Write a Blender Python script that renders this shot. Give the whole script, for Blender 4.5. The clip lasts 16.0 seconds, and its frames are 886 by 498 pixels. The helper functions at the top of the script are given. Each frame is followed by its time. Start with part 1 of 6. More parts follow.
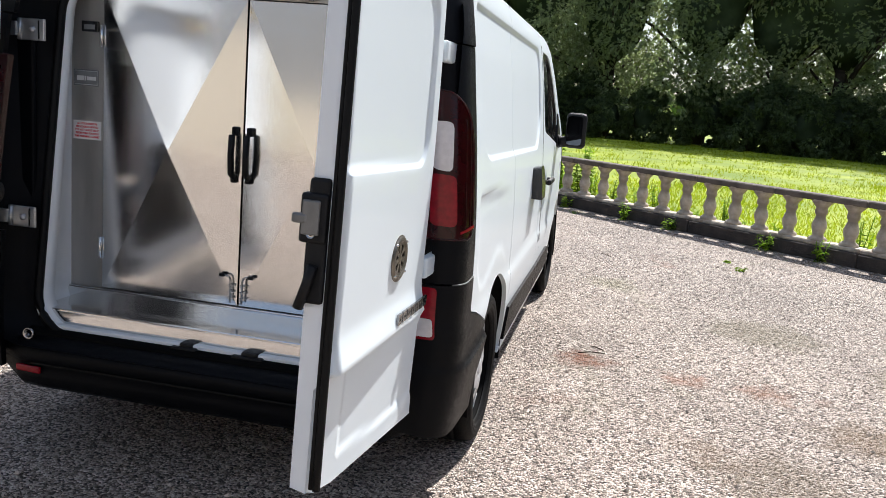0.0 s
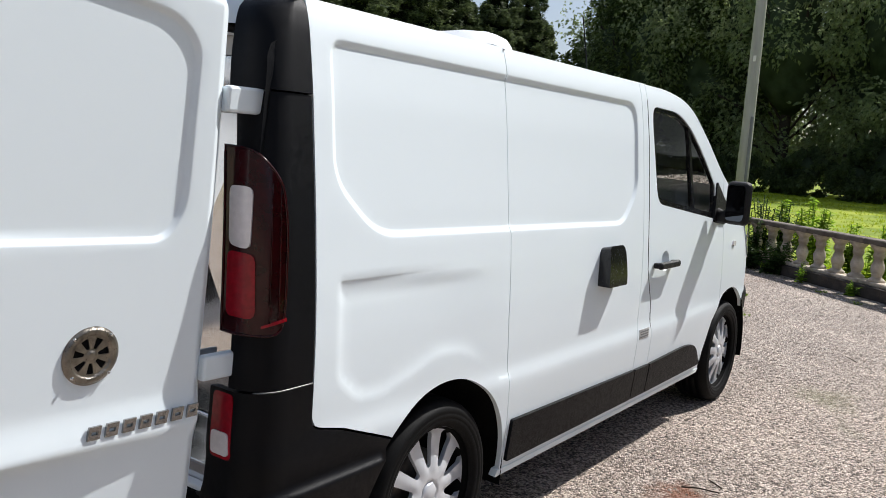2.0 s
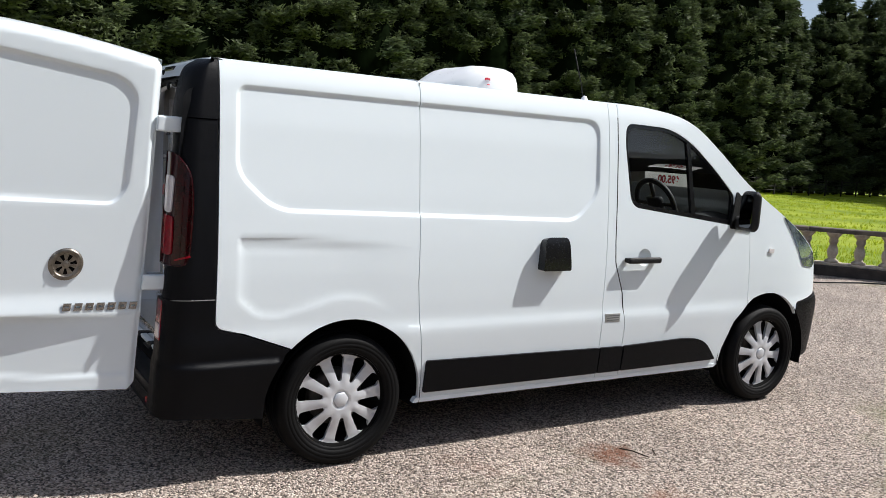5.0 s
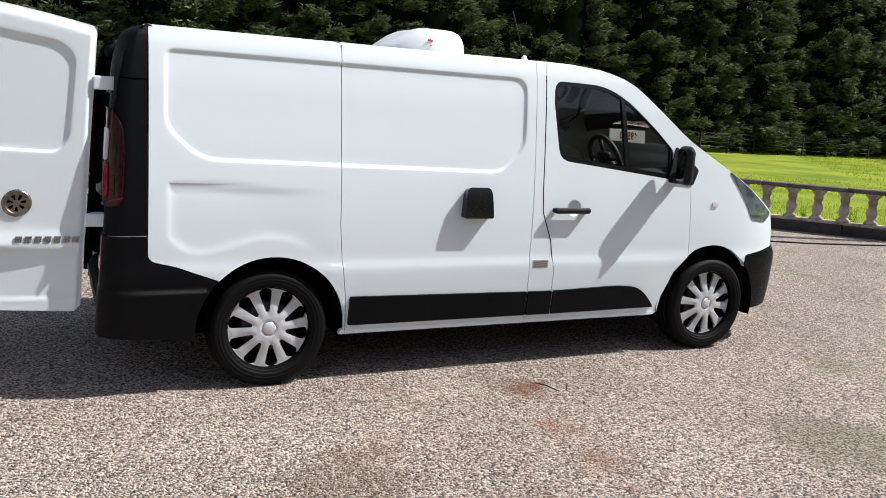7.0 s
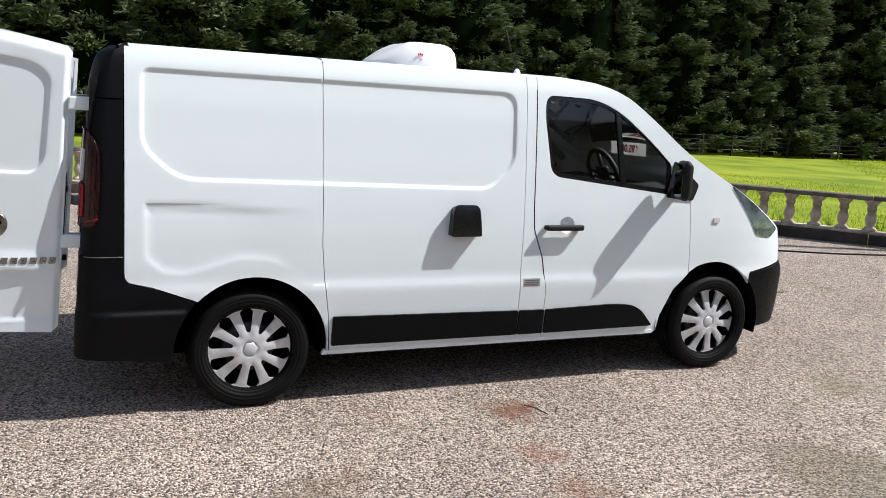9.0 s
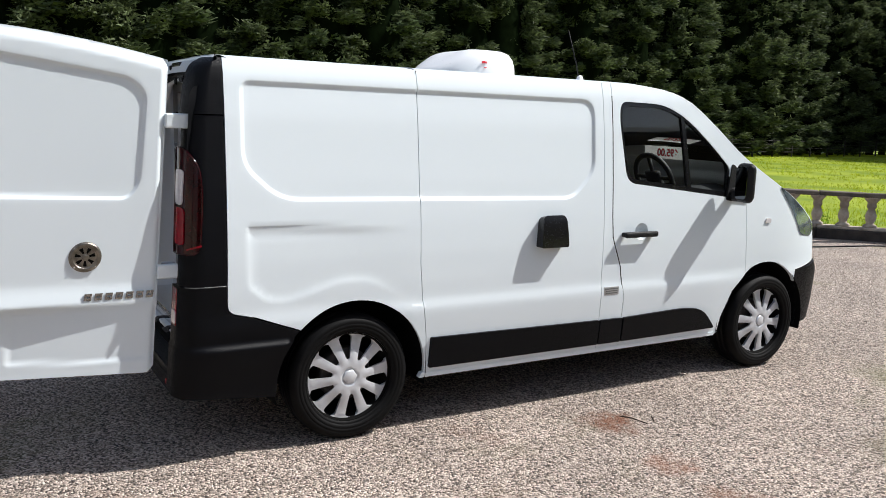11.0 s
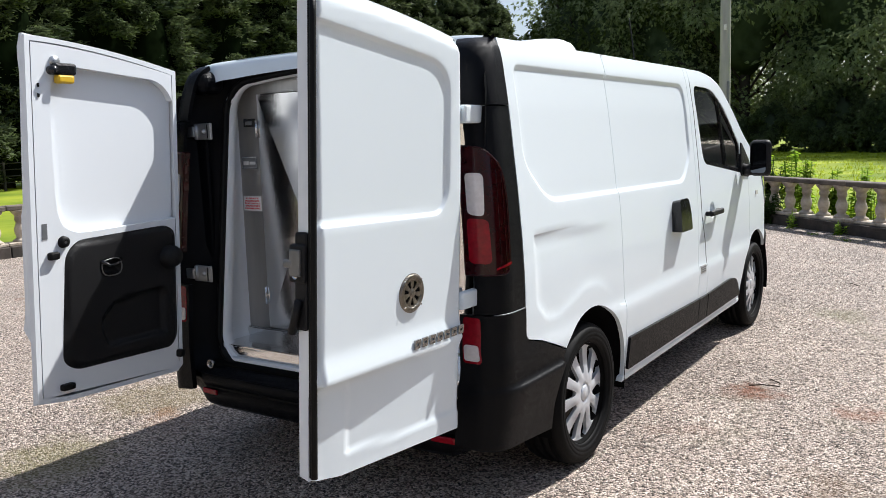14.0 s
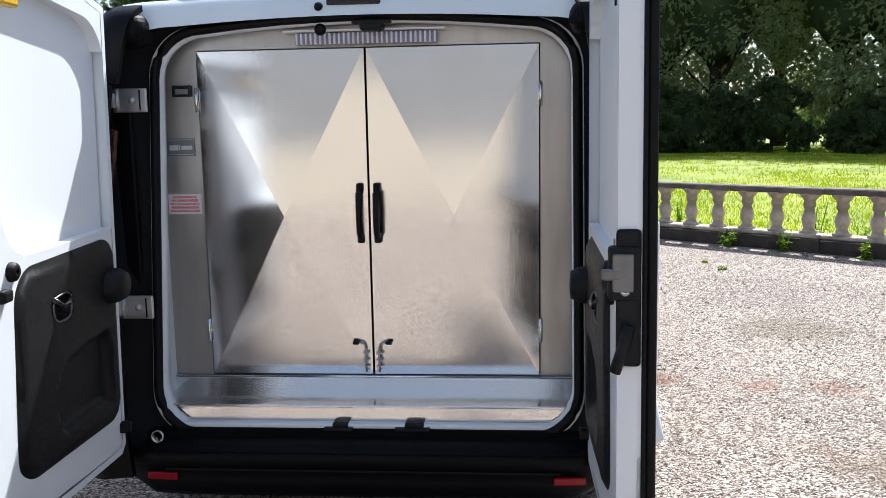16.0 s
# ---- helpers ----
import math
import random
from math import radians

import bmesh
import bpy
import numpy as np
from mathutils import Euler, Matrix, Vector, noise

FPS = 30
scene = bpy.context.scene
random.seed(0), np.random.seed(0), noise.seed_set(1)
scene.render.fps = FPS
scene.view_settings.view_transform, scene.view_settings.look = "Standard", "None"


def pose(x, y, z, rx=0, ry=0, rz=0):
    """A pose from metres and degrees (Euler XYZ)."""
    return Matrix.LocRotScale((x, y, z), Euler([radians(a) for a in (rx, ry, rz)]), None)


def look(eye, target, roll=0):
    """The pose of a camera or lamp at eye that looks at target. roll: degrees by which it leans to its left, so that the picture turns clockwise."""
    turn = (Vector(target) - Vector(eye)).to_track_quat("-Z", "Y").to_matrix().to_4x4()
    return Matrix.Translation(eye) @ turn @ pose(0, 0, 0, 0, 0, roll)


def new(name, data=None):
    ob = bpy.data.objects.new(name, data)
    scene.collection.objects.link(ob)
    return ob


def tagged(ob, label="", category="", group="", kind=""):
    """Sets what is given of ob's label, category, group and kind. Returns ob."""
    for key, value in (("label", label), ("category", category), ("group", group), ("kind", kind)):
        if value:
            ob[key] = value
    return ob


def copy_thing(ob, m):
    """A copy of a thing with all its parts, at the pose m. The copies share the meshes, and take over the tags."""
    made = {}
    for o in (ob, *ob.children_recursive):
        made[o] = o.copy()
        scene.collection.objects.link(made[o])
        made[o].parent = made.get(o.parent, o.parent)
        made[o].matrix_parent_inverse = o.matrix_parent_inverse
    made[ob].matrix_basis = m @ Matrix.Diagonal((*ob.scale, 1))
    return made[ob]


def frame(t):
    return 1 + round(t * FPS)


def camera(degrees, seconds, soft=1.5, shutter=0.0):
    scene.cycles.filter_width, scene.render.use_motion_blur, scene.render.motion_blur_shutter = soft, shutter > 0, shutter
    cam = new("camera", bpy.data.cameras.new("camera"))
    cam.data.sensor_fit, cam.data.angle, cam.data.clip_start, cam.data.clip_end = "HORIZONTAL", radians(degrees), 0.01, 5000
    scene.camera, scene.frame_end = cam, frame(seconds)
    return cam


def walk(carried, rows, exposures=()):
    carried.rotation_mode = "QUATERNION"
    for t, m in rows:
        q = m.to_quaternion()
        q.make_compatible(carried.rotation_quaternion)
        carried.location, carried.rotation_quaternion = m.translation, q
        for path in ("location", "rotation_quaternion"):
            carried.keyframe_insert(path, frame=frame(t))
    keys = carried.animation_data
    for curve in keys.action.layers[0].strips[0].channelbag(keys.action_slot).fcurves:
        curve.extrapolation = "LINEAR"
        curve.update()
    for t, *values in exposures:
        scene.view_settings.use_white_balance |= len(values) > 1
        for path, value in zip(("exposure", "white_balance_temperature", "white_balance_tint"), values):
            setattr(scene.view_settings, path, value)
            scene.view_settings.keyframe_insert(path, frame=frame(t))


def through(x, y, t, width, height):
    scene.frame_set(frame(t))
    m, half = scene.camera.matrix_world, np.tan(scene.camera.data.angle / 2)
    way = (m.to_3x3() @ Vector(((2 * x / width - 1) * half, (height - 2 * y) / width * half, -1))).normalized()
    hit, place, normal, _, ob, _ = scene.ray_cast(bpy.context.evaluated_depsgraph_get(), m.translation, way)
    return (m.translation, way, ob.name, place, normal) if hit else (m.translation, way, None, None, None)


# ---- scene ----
cam = camera(56.1, 16.0, 0.65)
PATH = [
    (0, (1.397, -3.421, 1.442), (1.002, -1.493, 1.089), 4.7),
    (0.5, (1.769, -3.18, 1.448), (1.197, -1.292, 1.121), 4.5),
    (1, (2.056, -2.876, 1.469), (1.295, -1.052, 1.164), 4.3),
    (1.5, (2.222, -2.526, 1.5), (1.256, -0.797, 1.222), 4.2),
    (2, (2.482, -2.224, 1.507), (1.324, -0.611, 1.263), 3.9),
    (2.5, (2.813, -2.128, 1.504), (1.502, -0.633, 1.292), 3.5),
    (3, (3.158, -2.021, 1.567), (1.723, -0.644, 1.358), 3.7),
    (5.5, (4.704, -1.53, 1.556), (2.991, -0.53, 1.295), 3.7),
    (6, (4.913, -1.355, 1.565), (3.186, -0.388, 1.275), 3.7),
    (6.5, (5.076, -1.21, 1.561), (3.329, -0.286, 1.251), 3.6),
    (7, (5.257, -1.072, 1.577), (3.48, -0.219, 1.24), 3.6),
    (7.5, (5.357, -0.86, 1.629), (3.548, -0.075, 1.295), 3.4),
    (8, (5.384, -0.666, 1.661), (3.558, 0.079, 1.334), 3.3),
    (10.5, (4.816, -1.376, 1.641), (3.076, -0.445, 1.318), 2.4),
    (11, (4.636, -1.68, 1.629), (2.933, -0.676, 1.323), 1.9),
    (11.5, (4.382, -2.042, 1.621), (2.739, -0.938, 1.34), 1.6),
    (12, (4.085, -2.334, 1.625), (2.497, -1.146, 1.373), 0.8),
    (12.5, (3.781, -2.727, 1.63), (2.275, -1.432, 1.39), -0.1),
    (13, (3.36, -2.993, 1.606), (1.959, -1.586, 1.363), -1.0),
    (13.5, (2.917, -3.238, 1.557), (1.649, -1.713, 1.299), -1.7),
    (14, (2.429, -3.421, 1.506), (1.327, -1.774, 1.241), -1.8),
    (14.5, (1.93, -3.567, 1.484), (1.027, -1.803, 1.211), -1.7),
    (15, (1.444, -3.624, 1.472), (0.775, -1.76, 1.192), -1.5),
    (15.5, (0.931, -3.519, 1.452), (0.52, -1.582, 1.169), -1.2),
    (16, (0.485, -3.389, 1.457), (0.33, -1.415, 1.174), -1.0),
]
walk(cam, [(t, look(eye, target, roll)) for t, eye, target, roll in PATH], exposures=[(0, 0.95, 6250, 10), (0.5, 1.02, 6260, 10), (1, 0.92, 6280, 10), (2, 0.58, 6300, 10), (3, 0.50, 6320, 10), (8, 0.54, 6330, 10), (12.5, 0.60, 6300, 10), (14, 0.76, 6250, 10), (15, 0.78, 6200, 10), (15.5, 0.84, 6150, 10), (16, 1.16, 6020, 10)])

# ---- light ----
SUN_DIR = Vector((0.275, 0.775, 1.0)).normalized()
world = bpy.data.worlds.new("world")
scene.world = world
world.use_nodes = True
wn = world.node_tree.nodes
sky = wn.new("ShaderNodeTexSky")
sky.sky_type, sky.sun_disc = "NISHITA", False
sky.sun_elevation = math.asin(SUN_DIR.z)
sky.sun_rotation = math.atan2(SUN_DIR.x, SUN_DIR.y)
sky.air_density, sky.dust_density, sky.ozone_density = 1.0, 2.2, 1.0
cloud = wn.new("ShaderNodeTexNoise")
cloud.inputs["Scale"].default_value, cloud.inputs["Detail"].default_value = 2.6, 7
veil = wn.new("ShaderNodeMapRange")
veil.inputs[1].default_value, veil.inputs[2].default_value, veil.inputs[4].default_value = 0.40, 0.64, 0.5
haze = wn.new("ShaderNodeMix")
haze.data_type = "RGBA"
haze.inputs[7].default_value = (4.5, 4.9, 5.6, 1)
wl = world.node_tree.links
wco = wn.new("ShaderNodeTexCoord")
wl.new(wco.outputs["Generated"], cloud.inputs["Vector"])
wl.new(cloud.outputs[0], veil.inputs[0])
wl.new(veil.outputs[0], haze.inputs[0])
wl.new(sky.outputs[0], haze.inputs[6])
wl.new(haze.outputs[2], wn["Background"].inputs[0])
wn["Background"].inputs[1].default_value = 0.08
sun = new("sun", bpy.data.lights.new("sun", "SUN"))
sun.data.energy, sun.data.angle, sun.data.color = 4.6, radians(0.5), (1.0, 0.965, 0.915)
sun.matrix_world = look(SUN_DIR * 60, (0, 0, 0))


# ---- materials ----
def material(name, color, rough=0.5, metal=0.0, vary=0.0, scale=8.0, bump=0.0, bump_scale=60.0, coat=0.0, second=None, spread=(0.35, 0.65),
             stretch=None, island=0.0, spec=0.5):
    """A surface: base colour with variation at two scales, roughness and fine relief."""
    m = bpy.data.materials.new(name)
    m.use_nodes = True
    nt = m.node_tree
    n, l = nt.nodes, nt.links
    b = n["Principled BSDF"]
    b.inputs["Base Color"].default_value = (*color, 1)
    b.inputs["Roughness"].default_value, b.inputs["Metallic"].default_value = rough, metal
    b.inputs["Specular IOR Level"].default_value = spec
    if coat:
        b.inputs["Coat Weight"].default_value, b.inputs["Coat Roughness"].default_value = coat, 0.04
    co = n.new("ShaderNodeTexCoord")
    vec = co.outputs["Object"]
    if stretch:
        mp = n.new("ShaderNodeMapping")
        mp.inputs["Scale"].default_value = stretch
        l.new(vec, mp.inputs["Vector"])
        vec = mp.outputs[0]
    col = None
    if vary or second:
        a = n.new("ShaderNodeTexNoise")
        a.inputs["Scale"].default_value, a.inputs["Detail"].default_value = scale, 8
        l.new(vec, a.inputs["Vector"])
        r = n.new("ShaderNodeValToRGB")
        other = second or tuple(max(0, c * (1 - vary)) for c in color)
        r.color_ramp.elements[0].position, r.color_ramp.elements[1].position = spread
        r.color_ramp.elements[0].color, r.color_ramp.elements[1].color = (*other, 1), (*color, 1)
        l.new(a.outputs[0], r.inputs[0])
        col = r.outputs[0]
        f = n.new("ShaderNodeTexNoise")
        f.inputs["Scale"].default_value, f.inputs["Detail"].default_value = scale * 9, 4
        l.new(vec, f.inputs["Vector"])
        mr = n.new("ShaderNodeMapRange")
        mr.inputs[1].default_value, mr.inputs[2].default_value = 0.3, 0.7
        mr.inputs[3].default_value, mr.inputs[4].default_value = max(0, rough - 0.08), min(1, rough + 0.08)
        l.new(f.outputs[0], mr.inputs[0])
        l.new(mr.outputs[0], b.inputs["Roughness"])
    if island:
        g = n.new("ShaderNodeNewGeometry")
        hs = n.new("ShaderNodeHueSaturation")
        v = n.new("ShaderNodeMapRange")
        v.inputs[3].default_value, v.inputs[4].default_value = 1 - island, 1 + island
        l.new(g.outputs["Random Per Island"], v.inputs[0])
        l.new(v.outputs[0], hs.inputs["Value"])
        hs.inputs["Color"].default_value = (*color, 1)
        if col:
            l.new(col, hs.inputs["Color"])
        col = hs.outputs[0]
    if col:
        l.new(col, b.inputs["Base Color"])
    if bump:
        t = n.new("ShaderNodeTexNoise")
        t.inputs["Scale"].default_value, t.inputs["Detail"].default_value = bump_scale, 6
        l.new(vec, t.inputs["Vector"])
        bp = n.new("ShaderNodeBump")
        bp.inputs["Strength"].default_value, bp.inputs["Distance"].default_value = bump, 0.01
        l.new(t.outputs[0], bp.inputs["Height"])
        l.new(bp.outputs[0], b.inputs["Normal"])
    return m


def glassy(name, tint, rough=0.0, alpha_mix=0.75):
    """Thin pane: mostly clear, with a mirror gloss that grows at the edge."""
    m = bpy.data.materials.new(name)
    m.use_nodes = True
    n, l = m.node_tree.nodes, m.node_tree.links
    n.remove(n["Principled BSDF"])
    tr, gl, mix, fr = n.new("ShaderNodeBsdfTransparent"), n.new("ShaderNodeBsdfGlossy"), n.new("ShaderNodeMixShader"), n.new("ShaderNodeFresnel")
    tr.inputs[0].default_value, gl.inputs["Roughness"].default_value = (*tint, 1), rough
    fr.inputs[0].default_value = 1.5
    l.new(fr.outputs[0], mix.inputs[0])
    l.new(tr.outputs[0], mix.inputs[1])
    l.new(gl.outputs[0], mix.inputs[2])
    l.new(mix.outputs[0], n["Material Output"].inputs[0])
    return m


def steel(name):
    """Sheet steel with a brushed finish and faint smudges."""
    m = material(name, (0.78, 0.77, 0.755), 0.25, 1.0)
    n, l = m.node_tree.nodes, m.node_tree.links
    b = n["Principled BSDF"]
    co = n.new("ShaderNodeTexCoord")
    mp = n.new("ShaderNodeMapping")
    mp.inputs["Scale"].default_value = (240, 240, 2.0)
    l.new(co.outputs["Object"], mp.inputs[0])
    t = n.new("ShaderNodeTexNoise")
    t.inputs["Scale"].default_value, t.inputs["Detail"].default_value = 3, 5
    l.new(mp.outputs[0], t.inputs["Vector"])
    bp = n.new("ShaderNodeBump")
    bp.inputs["Strength"].default_value, bp.inputs["Distance"].default_value = 0.05, 0.002
    l.new(t.outputs[0], bp.inputs["Height"])
    l.new(bp.outputs[0], b.inputs["Normal"])
    s = n.new("ShaderNodeTexNoise")
    s.inputs["Scale"].default_value, s.inputs["Detail"].default_value = 3.5, 6
    l.new(co.outputs["Object"], s.inputs["Vector"])
    mr = n.new("ShaderNodeMapRange")
    mr.inputs[1].default_value, mr.inputs[2].default_value, mr.inputs[3].default_value, mr.inputs[4].default_value = 0.3, 0.75, 0.10, 0.17
    l.new(s.outputs[0], mr.inputs[0])
    l.new(mr.outputs[0], b.inputs["Roughness"])
    b.inputs["Anisotropic"].default_value = 0.4
    return m


WHITE = material("white_paint", (0.72, 0.785, 0.815), 0.38, 0, coat=0.22, bump=0.012, bump_scale=3, spec=0.4)
WHITE_IN = material("white_inner_paint", (0.80, 0.835, 0.86), 0.4, 0, coat=0.2, bump=0.02, bump_scale=4)
BLACK = material("black_bumper_plastic", (0.0021, 0.0025, 0.0040), 0.46, 0, vary=0.3, scale=6, bump=0.2, bump_scale=900, spec=0.13)
BLACK_TRIM = material("black_trim_plastic", (0.0045, 0.0046, 0.0055), 0.5, 0, vary=0.3, scale=9, bump=0.3, bump_scale=700, spec=0.3)
GLOSS_BLACK = material("gloss_black", (0.008, 0.008, 0.009), 0.22, 0, vary=0.2, scale=9)
RUBBER = material("rubber_seal", (0.004, 0.004, 0.004), 0.55, 0, vary=0.3, scale=20, bump=0.15, bump_scale=200, spec=0.2)
TYRE = material("tyre_rubber", (0.0042, 0.0042, 0.0044), 0.66, 0, vary=0.4, scale=14, bump=0.10, bump_scale=220, spec=0.14)
SILVER = material("silver_hubcap_paint", (0.60, 0.615, 0.64), 0.38, 0.25, vary=0.10, scale=14, coat=0.3)
DARK = material("dark_underside_and_gaps", (0.004, 0.004, 0.004), 0.95, 0, vary=0.4, scale=10, spec=0.1)
DISC = material("brake_metal", (0.10, 0.085, 0.075), 0.6, 0.6, vary=0.5, scale=20)
RED = material("red_lens", (0.27, 0.003, 0.012), 0.16, 0, vary=0.25, scale=60, spec=0.35)
DEEP_RED = material("smoked_red_lens", (0.030, 0.0010, 0.0025), 0.12, 0, vary=0.4, scale=25, spec=0.3)
CLEAR = material("clear_lamp_lens", (0.74, 0.70, 0.70), 0.2, 0.1, vary=0.10, scale=60, coat=0.2)
HEADLAMP = material("headlamp_lens", (0.34, 0.42, 0.46), 0.08, 0.6, vary=0.6, scale=9, coat=1.0)
CHROME = material("chrome", (0.55, 0.53, 0.50), 0.2, 1.0, vary=0.12, scale=30)
AGED_METAL = material("dulled_vent_metal", (0.30, 0.27, 0.225), 0.34, 0.9, second=(0.14, 0.125, 0.105), scale=26, bump=0.2, bump_scale=160)
NAME_METAL = material("dark_name_metal", (0.30, 0.295, 0.29), 0.2, 1.0, vary=0.2, scale=60)
GREY_METAL = material("zinc_hinge_metal", (0.52, 0.53, 0.54), 0.35, 0.8, vary=0.15, scale=25)
YELLOW = material("yellow_plastic", (0.75, 0.47, 0.02), 0.4, 0, vary=0.12, scale=30)
STEEL = steel("brushed_steel")
DULL_STEEL = material("dull_rolled_steel", (0.50, 0.485, 0.46), 0.36, 1.0, vary=0.18, scale=2.5, bump=0.03, bump_scale=90, stretch=(6, 6, 1))
GLASS = glassy("window_glass", (0.72, 0.77, 0.765))
MIRROR = material("mirror_glass", (0.10, 0.11, 0.13), 0.02, 1.0)
INTERIOR = material("dark_cab_plastic", (0.010, 0.0105, 0.012), 0.6, 0, vary=0.3, scale=15, bump=0.2, bump_scale=400)
SEAT = material("dark_seat_cloth", (0.016, 0.016, 0.018), 0.9, 0, vary=0.4, scale=60, bump=0.3, bump_scale=500)
LINING = material("pale_cab_lining", (0.30, 0.31, 0.32), 0.7, 0, vary=0.12, scale=20)
HEADLINER = material("grey_headliner", (0.07, 0.072, 0.075), 0.9, 0, vary=0.2, scale=30)
PAPER = material("white_card", (0.75, 0.74, 0.73), 0.6, 0, vary=0.05, scale=30)
RED_INK = material("red_ink", (0.62, 0.02, 0.04), 0.6, 0, vary=0.1, scale=30)
GREY_PLATE = material("grey_etched_plate", (0.20, 0.21, 0.22), 0.4, 0.3, vary=0.15, scale=40)
PALE_INK = material("pale_lettering", (0.65, 0.66, 0.66), 0.5, 0, vary=0.1, scale=40)
LOCK_METAL = material("lock_metal", (0.20, 0.20, 0.195), 0.45, 0.5, vary=0.2, scale=30)
RIB = material("white_lamp_ribs", (0.85, 0.84, 0.88), 0.3)
POLYCARB = material("ribbed_lamp_cover", (0.26, 0.24, 0.34), 0.25, 0, vary=0.1, scale=60, coat=0.4)
GRP = material("white_moulded_plastic", (0.79, 0.80, 0.81), 0.35, 0, vary=0.03, scale=6, coat=0.2)


# ---- mesh helpers ----
def mesh_of(name, verts, faces, smooth=True):
    me = bpy.data.meshes.new(name)
    me.from_pydata([tuple(v) for v in verts], [], faces)
    me.validate()
    if smooth:
        me.polygons.foreach_set("use_smooth", [True] * len(me.polygons))
    return me


def part(name, data, mat, parent=None, label=""):
    """Link a bmesh or mesh as one object, under a thing or a part."""
    if isinstance(data, bmesh.types.BMesh):
        me = bpy.data.meshes.new(name)
        data.to_mesh(me)
        data.free()
    else:
        me = data
    ob = new(name, me)
    if mat and not me.materials:
        me.materials.append(mat)
    if parent:
        ob.parent = parent
    if label:
        ob["label"] = label
    return ob


def empty(name, label, category, at=(0, 0, 0), group="", kind=""):
    ob = new(name)
    ob.location = at
    return tagged(ob, label, category, group, kind)


def box(size, at=(0, 0, 0), bevel=0.0, seg=2, m=None, bm=None):
    """A bevelled block centred at a place, added to bm or to a new bmesh."""
    one = bmesh.new()
    bmesh.ops.create_cube(one, size=1, matrix=Matrix.Diagonal((*size, 1)))
    if bevel:
        bmesh.ops.bevel(one, geom=one.edges[:], offset=bevel, segments=seg, affect="EDGES", profile=0.5)
    mat = Matrix.Translation(at) @ (m or Matrix.Identity(4))
    bmesh.ops.transform(one, matrix=mat, verts=one.verts[:])
    for f in one.faces:
        f.smooth = False
    if bm is None:
        return one
    return merge(bm, one)


def merge(bm, one):
    me = bpy.data.meshes.new("tmp")
    one.to_mesh(me)
    one.free()
    bm.from_mesh(me)
    bpy.data.meshes.remove(me)
    return bm


def lathe(profile, seg=32, axis="Z", at=(0, 0, 0), close=False):
    """Turn (radius, height) points round an axis."""
    vs, fs = [], []
    k = len(profile)
    for i in range(seg):
        a = 2 * math.pi * i / seg
        for r, h in profile:
            p = (r * math.cos(a), r * math.sin(a), h)
            if axis == "X":
                p = (h, r * math.cos(a), r * math.sin(a))
            elif axis == "Y":
                p = (r * math.sin(a), h, r * math.cos(a))
            vs.append((p[0] + at[0], p[1] + at[1], p[2] + at[2]))
    for i in range(seg):
        for j in range(k if close else k - 1):
            a, b = i * k + j, i * k + (j + 1) % k
            c, d = ((i + 1) % seg) * k + (j + 1) % k, ((i + 1) % seg) * k + j
            fs.append((a, b, c, d))
    bm = bmesh.new()
    bm.from_mesh(mesh_of("lathe", vs, fs))
    bmesh.ops.remove_doubles(bm, verts=bm.verts[:], dist=1e-5)
    bmesh.ops.recalc_face_normals(bm, faces=bm.faces[:])
    return bm


def tube(points, r, seg=8, closed=False, flat=1.0):
    """A round bar along points."""
    pts = [Vector(p) for p in points]
    n = len(pts)
    vs, fs = [], []
    up = Vector((0, 0, 1))
    for i, p in enumerate(pts):
        d = (pts[(i + 1) % n] - pts[i - 1]) if closed else (pts[min(i + 1, n - 1)] - pts[max(i - 1, 0)])
        d.normalize()
        ref = up if abs(d.z) < 0.9 else Vector((0, 1, 0))
        s = d.cross(ref).normalized()
        u = s.cross(d).normalized()
        for j in range(seg):
            a = 2 * math.pi * j / seg
            vs.append(p + s * (r * math.cos(a)) + u * (r * flat * math.sin(a)))
    for i in range(n if closed else n - 1):
        for j in range(seg):
            a, b = i * seg + j, i * seg + (j + 1) % seg
            c, d = ((i + 1) % n) * seg + (j + 1) % seg, ((i + 1) % n) * seg + j
            fs.append((a, b, c, d))
    if not closed:
        fs.append(tuple(range(seg))[::-1])
        fs.append(tuple((n - 1) * seg + j for j in range(seg)))
    bm = bmesh.new()
    bm.from_mesh(mesh_of("tube", vs, fs))
    bmesh.ops.recalc_face_normals(bm, faces=bm.faces[:])
    return bm


def rounded(points, radius, n=6):
    """Round the corners of a closed polygon; radius is one number or one for each corner."""
    out = []
    k = len(points)
    for i in range(k):
        p, a, b = Vector(points[i]), Vector(points[i - 1]), Vector(points[(i + 1) % k])
        r = radius[i] if isinstance(radius, (list, tuple)) else radius
        da, db = a - p, b - p
        r = min(r, da.length * 0.49, db.length * 0.49)
        if r <= 0:
            out.append(tuple(p))
            continue
        s, e = p + da.normalized() * r, p + db.normalized() * r
        for j in range(n + 1):
            t = j / n
            out.append(tuple(s * (1 - t) ** 2 + p * (2 * t * (1 - t)) + e * t ** 2))
    return out


def resample(loop, step):
    out = []
    for i in range(len(loop)):
        a, b = np.array(loop[i]), np.array(loop[(i + 1) % len(loop)])
        k = max(1, int(np.hypot(*(b - a)) / step + 0.5))
        for j in range(k):
            out.append(tuple(a + (b - a) * j / k))
    return out


def inside(pts, loop):
    x, y = pts[:, 0], pts[:, 1]
    r = np.zeros(len(pts), bool)
    for i in range(len(loop)):
        (x1, y1), (x2, y2) = loop[i - 1], loop[i]
        if y1 == y2:
            continue
        r ^= ((y1 > y) != (y2 > y)) & (x < (x2 - x1) * (y - y1) / (y2 - y1) + x1)
    return r


